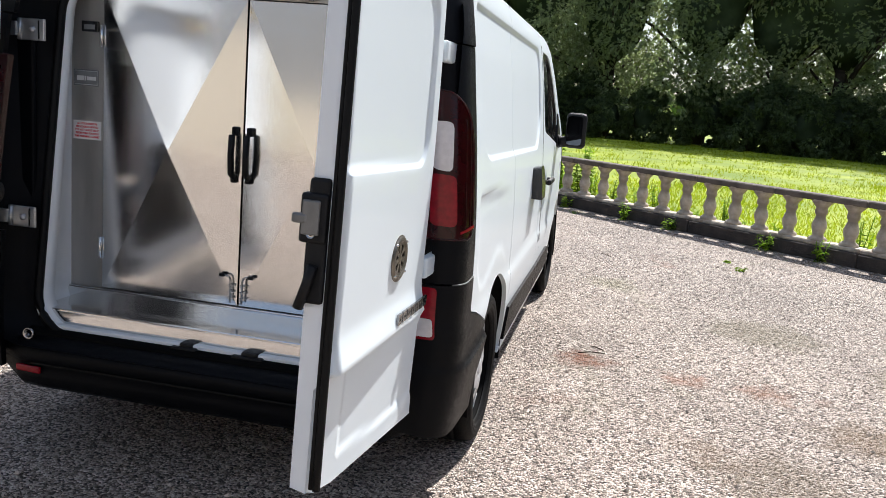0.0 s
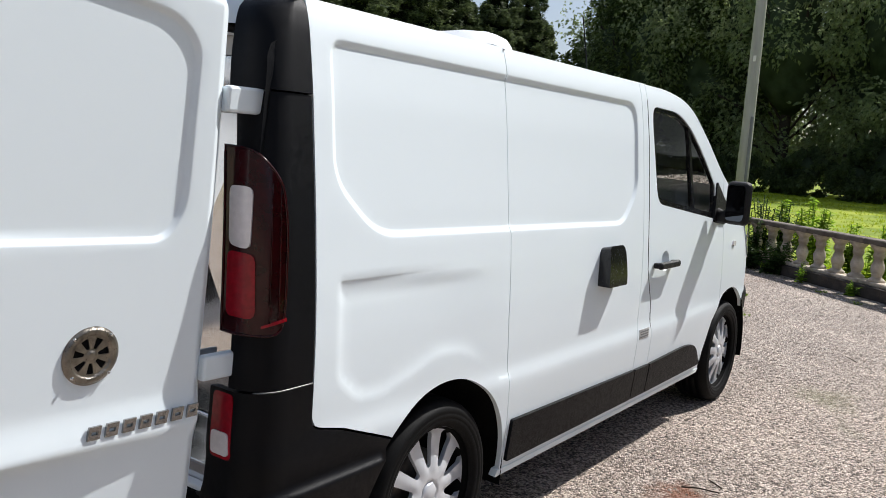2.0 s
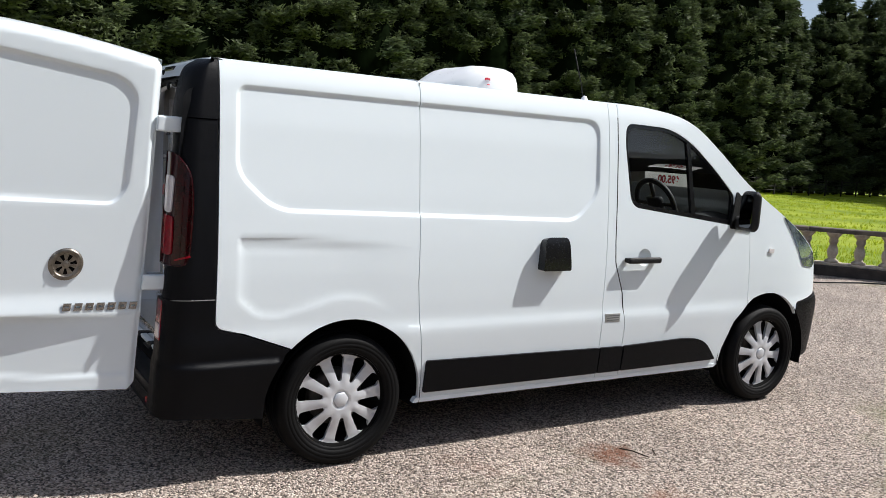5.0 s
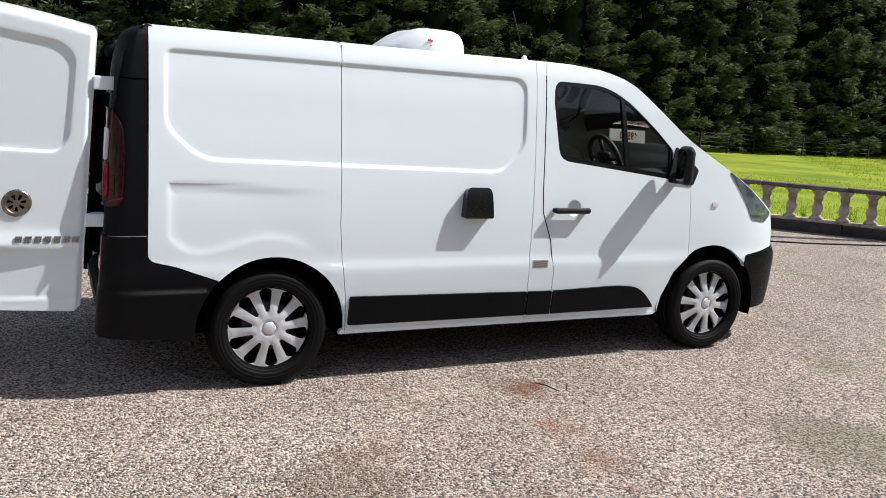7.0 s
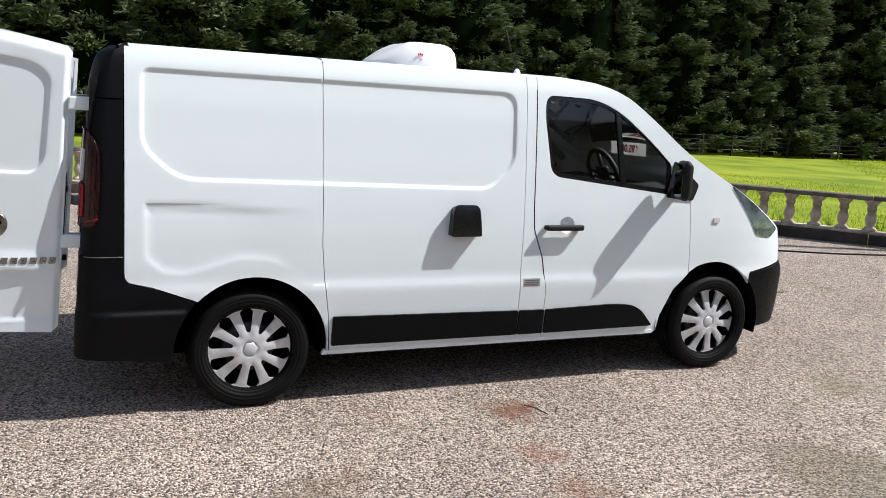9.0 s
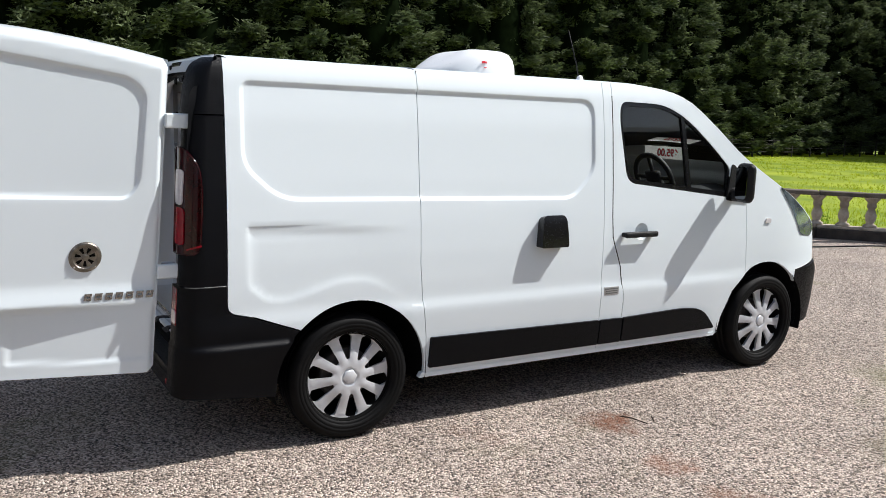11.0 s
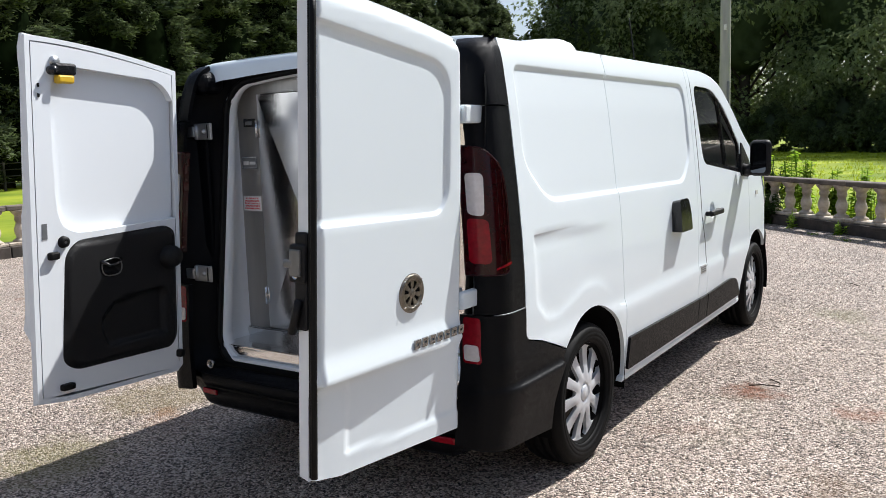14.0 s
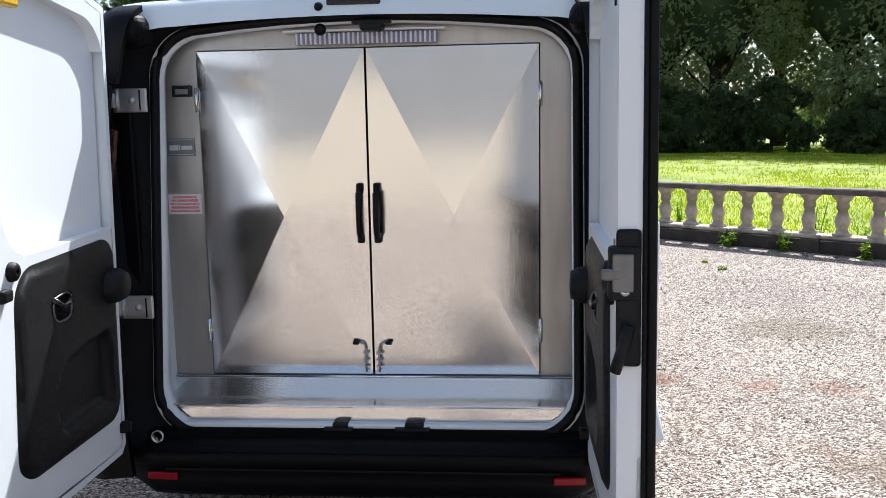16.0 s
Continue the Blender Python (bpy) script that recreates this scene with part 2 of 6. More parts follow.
def distance(pts, loop):
    d = np.full(len(pts), 1e9)
    for i in range(len(loop)):
        a, b = np.array(loop[i - 1]), np.array(loop[i])
        ab = b - a
        t = np.clip(((pts - a) @ ab) / max(ab @ ab, 1e-12), 0, 1)
        d = np.minimum(d, np.hypot(*(pts - a - t[:, None] * ab).T))
    return d


def sheet(loop, fn, holes=(), step=0.03, depth=0.012, edge=None, back=False, lines=()):
    """A pressed sheet: a flat outline with holes, meshed finely, carried onto a surface by fn(u, v) and turned in at its edges."""
    from mathutils.geometry import delaunay_2d_cdt
    loops = [resample(h, edge or step) for h in (loop, *holes)]
    lo, hi = np.min(loops[0], 0), np.max(loops[0], 0)
    gx, gy = np.meshgrid(np.arange(lo[0] + step / 2, hi[0], step), np.arange(lo[1] + step / 2, hi[1], step))
    g = np.stack([gx.ravel(), gy.ravel()], 1)
    keep = inside(g, loops[0])
    for h in loops[1:]:
        keep &= ~inside(g, h)
    g = g[keep]
    for h in loops:
        g = g[distance(g, h) > step * 0.45]
    creases = []
    for h in lines:
        c = np.array(resample(h, min(step, 0.010)))
        g = g[distance(g, h) > step * 0.4]
        ok = inside(c, loops[0]) & (distance(c, loops[0]) > step * 0.5)
        for hole in loops[1:]:
            ok &= ~inside(c, hole)
        creases.append(c[ok])
    if creases:
        g = np.concatenate([g] + creases)
    pts, edges = [], []
    for h in loops:
        k = len(pts)
        pts += [Vector(p) for p in h]
        edges += [(k + i, k + (i + 1) % len(h)) for i in range(len(h))]
    pts += [Vector(p) for p in g]
    v, _, f = delaunay_2d_cdt(pts, edges, [], 0, 1e-5)[:3]
    v = np.array([tuple(p) for p in v])
    c = np.array([v[list(t)].mean(0) for t in f])
    ok = inside(c, loops[0])
    for h in loops[1:]:
        ok &= ~inside(c, h)
    f = [tuple(t) for t, o in zip(f, ok) if o]
    V = [Vector(fn(*p)) for p in v]
    e = 2e-3

    def normal(p):
        a = Vector(fn(p[0] + e, p[1])) - Vector(fn(p[0] - e, p[1]))
        b = Vector(fn(p[0], p[1] + e)) - Vector(fn(p[0], p[1] - e))
        return a.cross(b).normalized()
    count = {}
    for t in f:
        for i in range(3):
            a, b = t[i], t[(i + 1) % 3]
            count.setdefault((min(a, b), max(a, b)), []).append((a, b))
    rim = [x[0] for x in count.values() if len(x) == 1]
    faces = list(f)
    if depth:
        idx = {}

        def dup(i):
            if i not in idx:
                nrm = normal(v[i])
                idx[i] = len(V)
                V.append(V[i].copy())
                V.append(V[i] - nrm * depth)
            return idx[i]
        for a, b in rim:
            p, q = dup(a), dup(b)
            faces.append((q, p, p + 1, q + 1))
    if back:
        k = len(V)
        for p in v:
            V.append(Vector(fn(*p)) - normal(p) * depth)
        faces += [tuple(k + i for i in reversed(t)) for t in f]
    me = mesh_of("sheet", V, faces)
    if len(me.polygons) == len(faces):
        exact = [normal(p) for p in v]
        split = []
        for pi, poly in enumerate(me.polygons):
            for vi in poly.vertices:
                split.append(exact[vi] if pi < len(f) else poly.normal)
        me.normals_split_custom_set(split)
    return me


def inset(loop, d):
    """A loop moved inward by d."""
    p = np.array(loop)
    t = np.roll(p, -1, 0) - np.roll(p, 1, 0)
    t /= np.maximum(np.hypot(*t.T), 1e-9)[:, None]
    n = np.stack([-t[:, 1], t[:, 0]], 1)
    q = p + n * d
    if inside(q, loop).mean() < 0.5:
        q = p - n * d
    return [tuple(a) for a in q]


class Press:
    """Depth of a pressing: 0 outside a loop, easing to 1 within a given width of its edge; tabled once on a fine grid."""

    def __init__(self, loop, width, cell=0.006):
        lo, hi = np.min(loop, 0) - 0.02, np.max(loop, 0) + 0.02
        self.lo, self.cell = lo, cell
        xs, ys = np.arange(lo[0], hi[0], cell), np.arange(lo[1], hi[1], cell)
        gx, gy = np.meshgrid(xs, ys)
        p = np.stack([gx.ravel(), gy.ravel()], 1)
        t = np.clip(distance(p, loop) / width, 0, 1)
        self.table = np.where(inside(p, loop), t * t * (3 - 2 * t), 0.0).reshape(gx.shape)

    def __call__(self, u, v):
        i, j = (u - self.lo[0]) / self.cell, (v - self.lo[1]) / self.cell
        a, b = int(math.floor(i)), int(math.floor(j))
        if a < 0 or b < 0 or b >= self.table.shape[0] - 1 or a >= self.table.shape[1] - 1:
            return 0.0
        i, j, t = i - a, j - b, self.table
        return float((t[b, a] * (1 - i) + t[b, a + 1] * i) * (1 - j) + (t[b + 1, a] * (1 - i) + t[b + 1, a + 1] * i) * j)


def smooth_table(xs, ys, width):
    """A smooth curve through a table."""
    t = np.linspace(min(xs) - 0.5, max(xs) + 0.5, 1200)
    y = np.interp(t, xs, ys)
    k = np.exp(-0.5 * (np.arange(-100, 101) * (t[1] - t[0]) / width) ** 2)
    y = np.convolve(np.pad(y, 100, mode="edge"), k / k.sum(), mode="valid")
    return lambda q: float(np.interp(q, t, y))


def ease(t):
    t = min(1, max(0, t))
    return t * t * (3 - 2 * t)


# ---- the ground ----
def ground_z(x, y):
    """Nearly level, with a faint swell in the meadow."""
    far = ease((math.hypot(x, y) - 16) / 30)
    return 0.12 * far * noise.noise((x * 0.05, y * 0.05, 3.0))


CORNER, CORNER_W, END_S, END_E = (-1.75, 11.62), (-9.3, 5.2), (-9.6, -13.0), (11.6, -0.50)


def gravel():
    m = material("gravel", (0.30, 0.27, 0.24), 0.85)
    n, l = m.node_tree.nodes, m.node_tree.links
    b = n["Principled BSDF"]
    co = n.new("ShaderNodeTexCoord")
    v = n.new("ShaderNodeTexVoronoi")
    v.inputs["Scale"].default_value, v.inputs["Randomness"].default_value = 106, 1.0
    l.new(co.outputs["Object"], v.inputs["Vector"])
    hue = n.new("ShaderNodeValToRGB")
    e = hue.color_ramp.elements
    e[0].position, e[0].color = 0.0, (0.045, 0.036, 0.03, 1)
    e[1].position, e[1].color = 1.0, (0.86, 0.765, 0.67, 1)
    for p, c in ((0.22, (0.15, 0.115, 0.092, 1)), (0.5, (0.43, 0.34, 0.275, 1)), (0.78, (0.70, 0.585, 0.50, 1))):
        k = hue.color_ramp.elements.new(p)
        k.color = c
    sep = n.new("ShaderNodeSeparateColor")
    l.new(v.outputs["Color"], sep.inputs[0])
    l.new(sep.outputs[0], hue.inputs[0])
    # broad tone, rusty stains and mossy patches
    big = n.new("ShaderNodeTexNoise")
    big.inputs["Scale"].default_value, big.inputs["Detail"].default_value = 0.9, 7
    l.new(co.outputs["Object"], big.inputs["Vector"])
    tone = n.new("ShaderNodeMapRange")
    tone.inputs[1].default_value, tone.inputs[2].default_value, tone.inputs[3].default_value, tone.inputs[4].default_value = 0.3, 0.7, 0.80, 1.08
    l.new(big.outputs[0], tone.inputs[0])
    mul = n.new("ShaderNodeMix")
    mul.data_type, mul.blend_type = "RGBA", "MULTIPLY"
    mul.inputs[0].default_value = 1.0
    l.new(hue.outputs[0], mul.inputs[6])
    l.new(tone.outputs[0], mul.inputs[7])
    last = mul.outputs[2]
    for sc, lo, hi, c, w in ((1.3, 0.66, 0.74, (0.24, 0.085, 0.035, 1), 0.45), (0.8, 0.62, 0.72, (0.17, 0.17, 0.06, 1), 0.45)):
        t = n.new("ShaderNodeTexNoise")
        t.inputs["Scale"].default_value, t.inputs["Detail"].default_value, t.inputs["Distortion"].default_value = sc, 6, 0.4
        mp = n.new("ShaderNodeMapping")
        mp.inputs["Location"].default_value = (sc * 13, sc * 7, 0)
        l.new(co.outputs["Object"], mp.inputs[0])
        l.new(mp.outputs[0], t.inputs["Vector"])
        r = n.new("ShaderNodeMapRange")
        r.inputs[1].default_value, r.inputs[2].default_value, r.inputs[4].default_value = lo, hi, w
        l.new(t.outputs[0], r.inputs[0])
        mx = n.new("ShaderNodeMix")
        mx.data_type = "RGBA"
        l.new(r.outputs[0], mx.inputs[0])
        l.new(last, mx.inputs[6])
        mx.inputs[7].default_value = c
        last = mx.outputs[2]
    # patches of rust and damp beside the van
    wob = n.new("ShaderNodeTexNoise")
    wob.inputs["Scale"].default_value, wob.inputs["Detail"].default_value = 7, 6
    l.new(co.outputs["Object"], wob.inputs["Vector"])
    for px_, py_, size, c, w in ((1.30, 1.40, 0.46, (0.20, 0.065, 0.022, 1), 0.85), (1.90, 1.28, 0.42, (0.30, 0.11, 0.05, 1), 0.55), (2.32, 1.23, 0.44, (0.26, 0.10, 0.04, 1), 0.6),
                                 (2.18, 0.04, 0.62, (0.13, 0.09, 0.045, 1), 0.45), (2.73, 0.68, 0.55, (0.16, 0.09, 0.03, 1), 0.5), (1.89, 0.25, 0.48, (0.16, 0.09, 0.04, 1), 0.4),
                                 (2.5, 2.6, 0.7, (0.14, 0.12, 0.05, 1), 0.4), (-1.38, -1.25, 0.62, (0.20, 0.18, 0.05, 1), 0.5), (-1.75, -0.35, 0.66, (0.20, 0.16, 0.05, 1), 0.45), (-1.45, -0.55, 0.42, (0.30, 0.13, 0.05, 1), 0.5),
                                 (3.4, 1.7, 0.7, (0.15, 0.12, 0.05, 1), 0.45)):
        geo = n.new("ShaderNodeVectorMath")
        geo.operation = "DISTANCE"
        geo.inputs[1].default_value = (px_, py_, 0.03)
        l.new(co.outputs["Object"], geo.inputs[0])
        ad = n.new("ShaderNodeMath")
        ad.operation = "MULTIPLY_ADD"
        ad.inputs[1].default_value = 0.5
        l.new(wob.outputs[0], ad.inputs[0])
        l.new(geo.outputs["Value"], ad.inputs[2])
        r = n.new("ShaderNodeMapRange")
        r.inputs[1].default_value, r.inputs[2].default_value, r.inputs[3].default_value, r.inputs[4].default_value = size - 0.18, size, w, 0.0
        l.new(ad.outputs[0], r.inputs[0])
        mx = n.new("ShaderNodeMix")
        mx.data_type = "RGBA"
        l.new(r.outputs[0], mx.inputs[0])
        l.new(last, mx.inputs[6])
        mx.inputs[7].default_value = c
        last = mx.outputs[2]
    l.new(mx.outputs[2], b.inputs["Base Color"])
    bp = n.new("ShaderNodeBump")
    bp.inputs["Strength"].default_value, bp.inputs["Distance"].default_value = 1.0, 0.020
    bp.invert = True
    l.new(v.outputs["Distance"], bp.inputs["Height"])
    b2 = n.new("ShaderNodeBump")
    b2.inputs["Strength"].default_value, b2.inputs["Distance"].default_value = 0.5, 0.05
    mid = n.new("ShaderNodeTexNoise")
    mid.inputs["Scale"].default_value, mid.inputs["Detail"].default_value = 12, 5
    l.new(co.outputs["Object"], mid.inputs["Vector"])
    l.new(mid.outputs[0], b2.inputs["Height"])
    l.new(bp.outputs[0], b2.inputs["Normal"])
    l.new(b2.outputs[0], b.inputs["Normal"])
    return m


def leafy(name, color, second, scale=1.5, through=0.35, island=0.35, bump=0.0, glow=1.7):
    """Foliage: lit leaves that let some light through."""
    m = material(name, color, 0.6, 0, second=second, scale=scale, island=island, spec=0.15, bump=bump, bump_scale=5)
    n, l = m.node_tree.nodes, m.node_tree.links
    b, out = n["Principled BSDF"], n["Material Output"]
    tr, mix, hs = n.new("ShaderNodeBsdfTranslucent"), n.new("ShaderNodeMixShader"), n.new("ShaderNodeHueSaturation")
    src = b.inputs["Base Color"].links[0].from_socket
    hs.inputs["Value"].default_value, hs.inputs["Saturation"].default_value = glow, 1.1
    l.new(src, hs.inputs["Color"])
    l.new(hs.outputs[0], tr.inputs[0])
    mix.inputs[0].default_value = through
    l.new(b.outputs[0], mix.inputs[1])
    l.new(tr.outputs[0], mix.inputs[2])
    l.new(mix.outputs[0], out.inputs[0])
    return m


GRAVEL = gravel()
STONES = material("loose_gravel_stones", (0.43, 0.36, 0.30), 0.85, 0, vary=0.3, scale=30, island=0.65)
GRASS = leafy("meadow_grass", (0.38, 0.44, 0.05), (0.18, 0.26, 0.03), 0.35, 0.3, 0.0, 1.0)
BLADES = leafy("grass_blades", (0.36, 0.42, 0.045), (0.24, 0.31, 0.032), 0.4, 0.40, 0.18, glow=1.4)
CONIFER = leafy("conifer_sprays", (0.112, 0.136, 0.066), (0.042, 0.060, 0.028), 0.5, 0.2, 0.6)
# colours of the solid crown cores: the shade inside the trees, painted in
CORE = material("inner_shade_colour", (0.006, 0.010, 0.004), 1.0, 0, vary=0.5, scale=2, spec=0.0)
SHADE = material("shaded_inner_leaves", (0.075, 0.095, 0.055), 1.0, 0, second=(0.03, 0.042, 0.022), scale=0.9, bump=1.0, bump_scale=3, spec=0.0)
LEAVES = leafy("broad_leaves", (0.32, 0.36, 0.19), (0.22, 0.27, 0.13), 0.3, 0.46, 0.34, glow=1.25)
DARK_LEAVES = leafy("dark_broad_leaves", (0.115, 0.145, 0.05), (0.05, 0.072, 0.025), 0.3, 0.38, 0.6)
WEED = leafy("weed_leaves", (0.22, 0.32, 0.05), (0.13, 0.20, 0.03), 3, 0.6, 0.4)
DARK_WEED = leafy("bush_leaves", (0.05, 0.085, 0.02), (0.03, 0.06, 0.015), 3, 0.3, 0.4)
SHRUB = leafy("undergrowth_leaves", (0.12, 0.15, 0.07), (0.06, 0.085, 0.035), 0.6, 0.4, 0.5)
BARK = material("bark", (0.07, 0.055, 0.042), 0.95, 0, vary=0.5, scale=3, bump=0.8, bump_scale=14, spec=0.1)
STONE = material("weathered_cast_stone", (0.56, 0.49, 0.40), 0.9, 0, second=(0.30, 0.25, 0.195), scale=5, bump=0.6, bump_scale=60, spread=(0.38, 0.58))
COPING = material("lichened_coping_stone", (0.17, 0.14, 0.115), 0.9, 0, second=(0.065, 0.055, 0.045), scale=4, bump=0.7, bump_scale=50)
PLINTH = material("dark_plinth_stone", (0.075, 0.06, 0.05), 0.95, 0, second=(0.03, 0.026, 0.022), scale=4, bump=0.8, bump_scale=40)
POLE = material("weathered_pole", (0.46, 0.45, 0.43), 0.8, 0, second=(0.33, 0.32, 0.305), scale=2, bump=0.4, bump_scale=30, stretch=(3, 3, 0.3))
FENCE = material("dark_fence_wood", (0.032, 0.028, 0.025), 0.85, 0, vary=0.5, scale=5, bump=0.4, bump_scale=30)

# meadow out to the horizon: one sheet, finer near the drive
axis = sorted(set(list(np.arange(-60, 61, 1.5)) + list(np.arange(-14, 14, 0.75)) + [-600, -380, -240, -160, -110, -80, 80, 110, 160, 240, 380, 600]))
gv = [(x, y, ground_z(x, y) - 0.03 + (0.05 * noise.noise((x * 0.4, y * 0.4, 0)) if (y > 14 or x < -9) else 0)) for y in axis for x in axis]
k = len(axis)
gf = [(j * k + i, j * k + i + 1, (j + 1) * k + i + 1, (j + 1) * k + i) for j in range(k - 1) for i in range(k - 1)]
ground = tagged(part("ground", mesh_of("ground", gv, gf), GRASS), "sunlit rough meadow grass rising to the trees", "grass field", kind="structure")
drive_edge = [END_E, CORNER, CORNER_W, END_S, (-9.6, -14.4), (30, -14.4), (30, -0.50)]
drive = part("gravel_drive", sheet(drive_edge, lambda u, v: (u, v, ground_z(u, v) + 0.003 * noise.noise((u * 3, v * 3, 0))), step=0.45, depth=0.05), GRAVEL)
tagged(drive, "pale brown crushed gravel drive with rusty and mossy stains", "gravel", kind="structure")

# loose stones
rng = random.Random(4)
sv, sf = [], []
while len(sf) < 8 * 42000:
    x, y = rng.uniform(-3.2, 4.6), rng.uniform(-2.6, 7.4)
    if rng.random() > 1 / (0.6 + 0.16 * max(0, y + 1) ** 1.2):
        continue
    r = rng.uniform(0.003, 0.0075) * (1 + 0.9 * (rng.random() < 0.06))
    z = ground_z(x, y) + r * 0.25
    a = rng.uniform(0, 6.3)
    k = len(sv)
    ca, sa = math.cos(a), math.sin(a)
    for dx, dy, dz in ((1.2, 0, 0), (0.1, 0.9, 0.1), (-1, 0.1, 0), (0, -0.8, 0), (0.1, 0, 0.7), (0, 0, -0.6)):
        dx, dy = dx * rng.uniform(0.7, 1.2), dy * rng.uniform(0.7, 1.2)
        sv.append((x + r * (ca * dx - sa * dy), y + r * (sa * dx + ca * dy), z + r * dz))
    for f in ((0, 1, 4), (1, 2, 4), (2, 3, 4), (3, 0, 4), (1, 0, 5), (2, 1, 5), (3, 2, 5), (0, 3, 5)):
        sf.append(tuple(k + i for i in f))
tagged(part("loose_stones", mesh_of("loose_stones", sv, sf, False), STONES), "loose angular gravel stones scattered over the drive", "gravel", kind="stuff")

# ---- the balustrade ----
BAL_PROF = [(0.0, 0.0), (0.104, 0.0), (0.104, 0.030), (0.086, 0.044), (0.062, 0.062), (0.058, 0.080), (0.070, 0.115), (0.082, 0.160), (0.080, 0.195), (0.066, 0.240), (0.053, 0.275),
            (0.054, 0.295), (0.066, 0.315), (0.070, 0.340), (0.064, 0.370), (0.066, 0.388), (0.088, 0.415), (0.112, 0.442), (0.120, 0.472), (0.0, 0.472)]
bb = lathe([(r, h) for r, h in BAL_PROF], 14)
BAL_ME = bpy.data.meshes.new("baluster")
bb.to_mesh(BAL_ME)
bb.free()
BAL_ME.materials.append(STONE)
BAL_ME.polygons.foreach_set("use_smooth", [True] * len(BAL_ME.polygons))


def balustrade(a, b, label):
    th = empty("balustrade", label, "balustrade", group="balustrade runs", kind="structure")
    a, b = Vector((*a, 0)), Vector((*b, 0))
    L, d = (b - a).length, (b - a).normalized()
    rot = math.degrees(math.atan2(d.y, d.x))
    rng = random.Random(int(L * 10))

    def stones(name, step, w, h, z, mat):
        n = int(L / step)
        for i in range(n):
            p = a + d * (L * (i + 0.5) / n)
            g = ground_z(p.x, p.y)
            q = a + d * (L * i / n)
            slope = math.atan2(ground_z(*(q + d * (L / n)).xy) - ground_z(*q.xy), L / n)
            ob = part(name, box((L / n - 0.008, w, h), (0, 0, 0), 0.012, 1), mat, th)
            ob.matrix_basis = Matrix.Translation((p.x, p.y, g + z + rng.uniform(-0.004, 0.004))) @ pose(0, 0, 0, rng.uniform(-0.6, 0.6), 0, rot) @ Matrix.Rotation(-slope, 4, "Y")
    stones("plinth_stone", 1.12, 0.30, 0.24, 0.04, PLINTH)
    stones("base_stone", 1.12, 0.22, 0.05, 0.182, STONE)
    stones("coping_stone", 1.12, 0.23, 0.07, 0.700, COPING)
    n = int(L / 0.37)
    for i in range(n):
        p = a + d * (L * (i + 0.5) / n)
        ob = part("baluster", BAL_ME, None, th)
        ob.matrix_basis = pose(p.x, p.y, ground_z(p.x, p.y) + 0.200, rng.uniform(-1, 1), rng.uniform(-1, 1), rot + rng.uniform(-4, 4))
    return th


balustrade(END_E, CORNER, "weathered cast-stone balustrade between gravel drive and meadow")
balustrade(CORNER, CORNER_W, "weathered cast-stone balustrade turning along the far drive edge")
balustrade(CORNER_W, END_S, "weathered cast-stone balustrade along the hedge side")
for p in (CORNER, CORNER_W):
    z = ground_z(*p)
    th = empty("pedestal", "squat stone corner pedestal of the balustrade", "pedestal", group="balustrade pedestals")
    part("shaft", box((0.30, 0.30, 0.68), (p[0], p[1], z + 0.33), 0.015), STONE, th)
    part("cap", box((0.38, 0.38, 0.08), (p[0], p[1], z + 0.71), 0.02), COPING, th)

# pole behind the corner
px, py = -1.98, 13.0
pz = ground_z(px, py)
pole = part("utility_pole", lathe([(0.0, -0.3), (0.120, -0.3), (0.108, 2.0), (0.087, 6.0), (0.072, 9.5), (0.0, 9.55)], 10, at=(px, py, pz)), POLE)
tagged(pole, "tall grey weathered utility pole behind the balustrade", "utility pole")
part("cable_cover", box((0.05, 0.05, 2.4), (px + 0.085, py - 0.075, pz + 1.2), 0.01), GREY_PLATE, pole)
part("pole_plate", box((0.05, 0.012, 0.10), (px + 0.02, py - 0.105, pz + 3.4), 0.003), PAPER, pole)

# small things standing beyond the balustrade
GREY_BOX = material("grey_cabinet_paint", (0.33, 0.33, 0.32), 0.6, 0, vary=0.15, scale=5)
box_ = empty("utility_cabinet", "pale grey metal utility cabinet standing on the grass", "cabinet")
part("case", box((0.45, 0.75, 1.20), (-14.0, 1.62, 0.60), 0.02), GREY_BOX, box_)
part("lid", box((0.49, 0.79, 0.03), (-14.0, 1.62, 1.21), 0.008), GREY_BOX, box_)
for k in range(3):
    part("louvre", box((0.012, 0.16, 0.012), (-13.77, 1.72, 0.92 + 0.03 * k), 0.003), GREY_PLATE, box_)
tagged(part("garden_stake", tube([(-2.70, 12.93, -0.1), (-2.66, 12.93, 0.77), (-2.60, 12.93, 1.34)], 0.014, 6), FENCE), "thin dark stake leaning beyond the balustrade", "stake")
tagged(part("bamboo_cane", tube([(-2.44, 12.98, -0.1), (-2.56, 12.98, 0.85), (-2.68, 12.98, 1.30)], 0.007, 6), POLE), "thin pale cane leaning against a stake", "cane")
cable = [(-3.75, 7.0), (-3.43, 7.48), (-3.18, 7.94), (-2.94, 8.50), (-2.76, 9.22), (-2.62, 9.9), (-2.30, 10.6)]
tagged(part("ground_cable", tube([(x, y, ground_z(x, y) + 0.012) for x, y in cable], 0.012, 6), RUBBER), "thin black cable lying on the gravel", "cable")
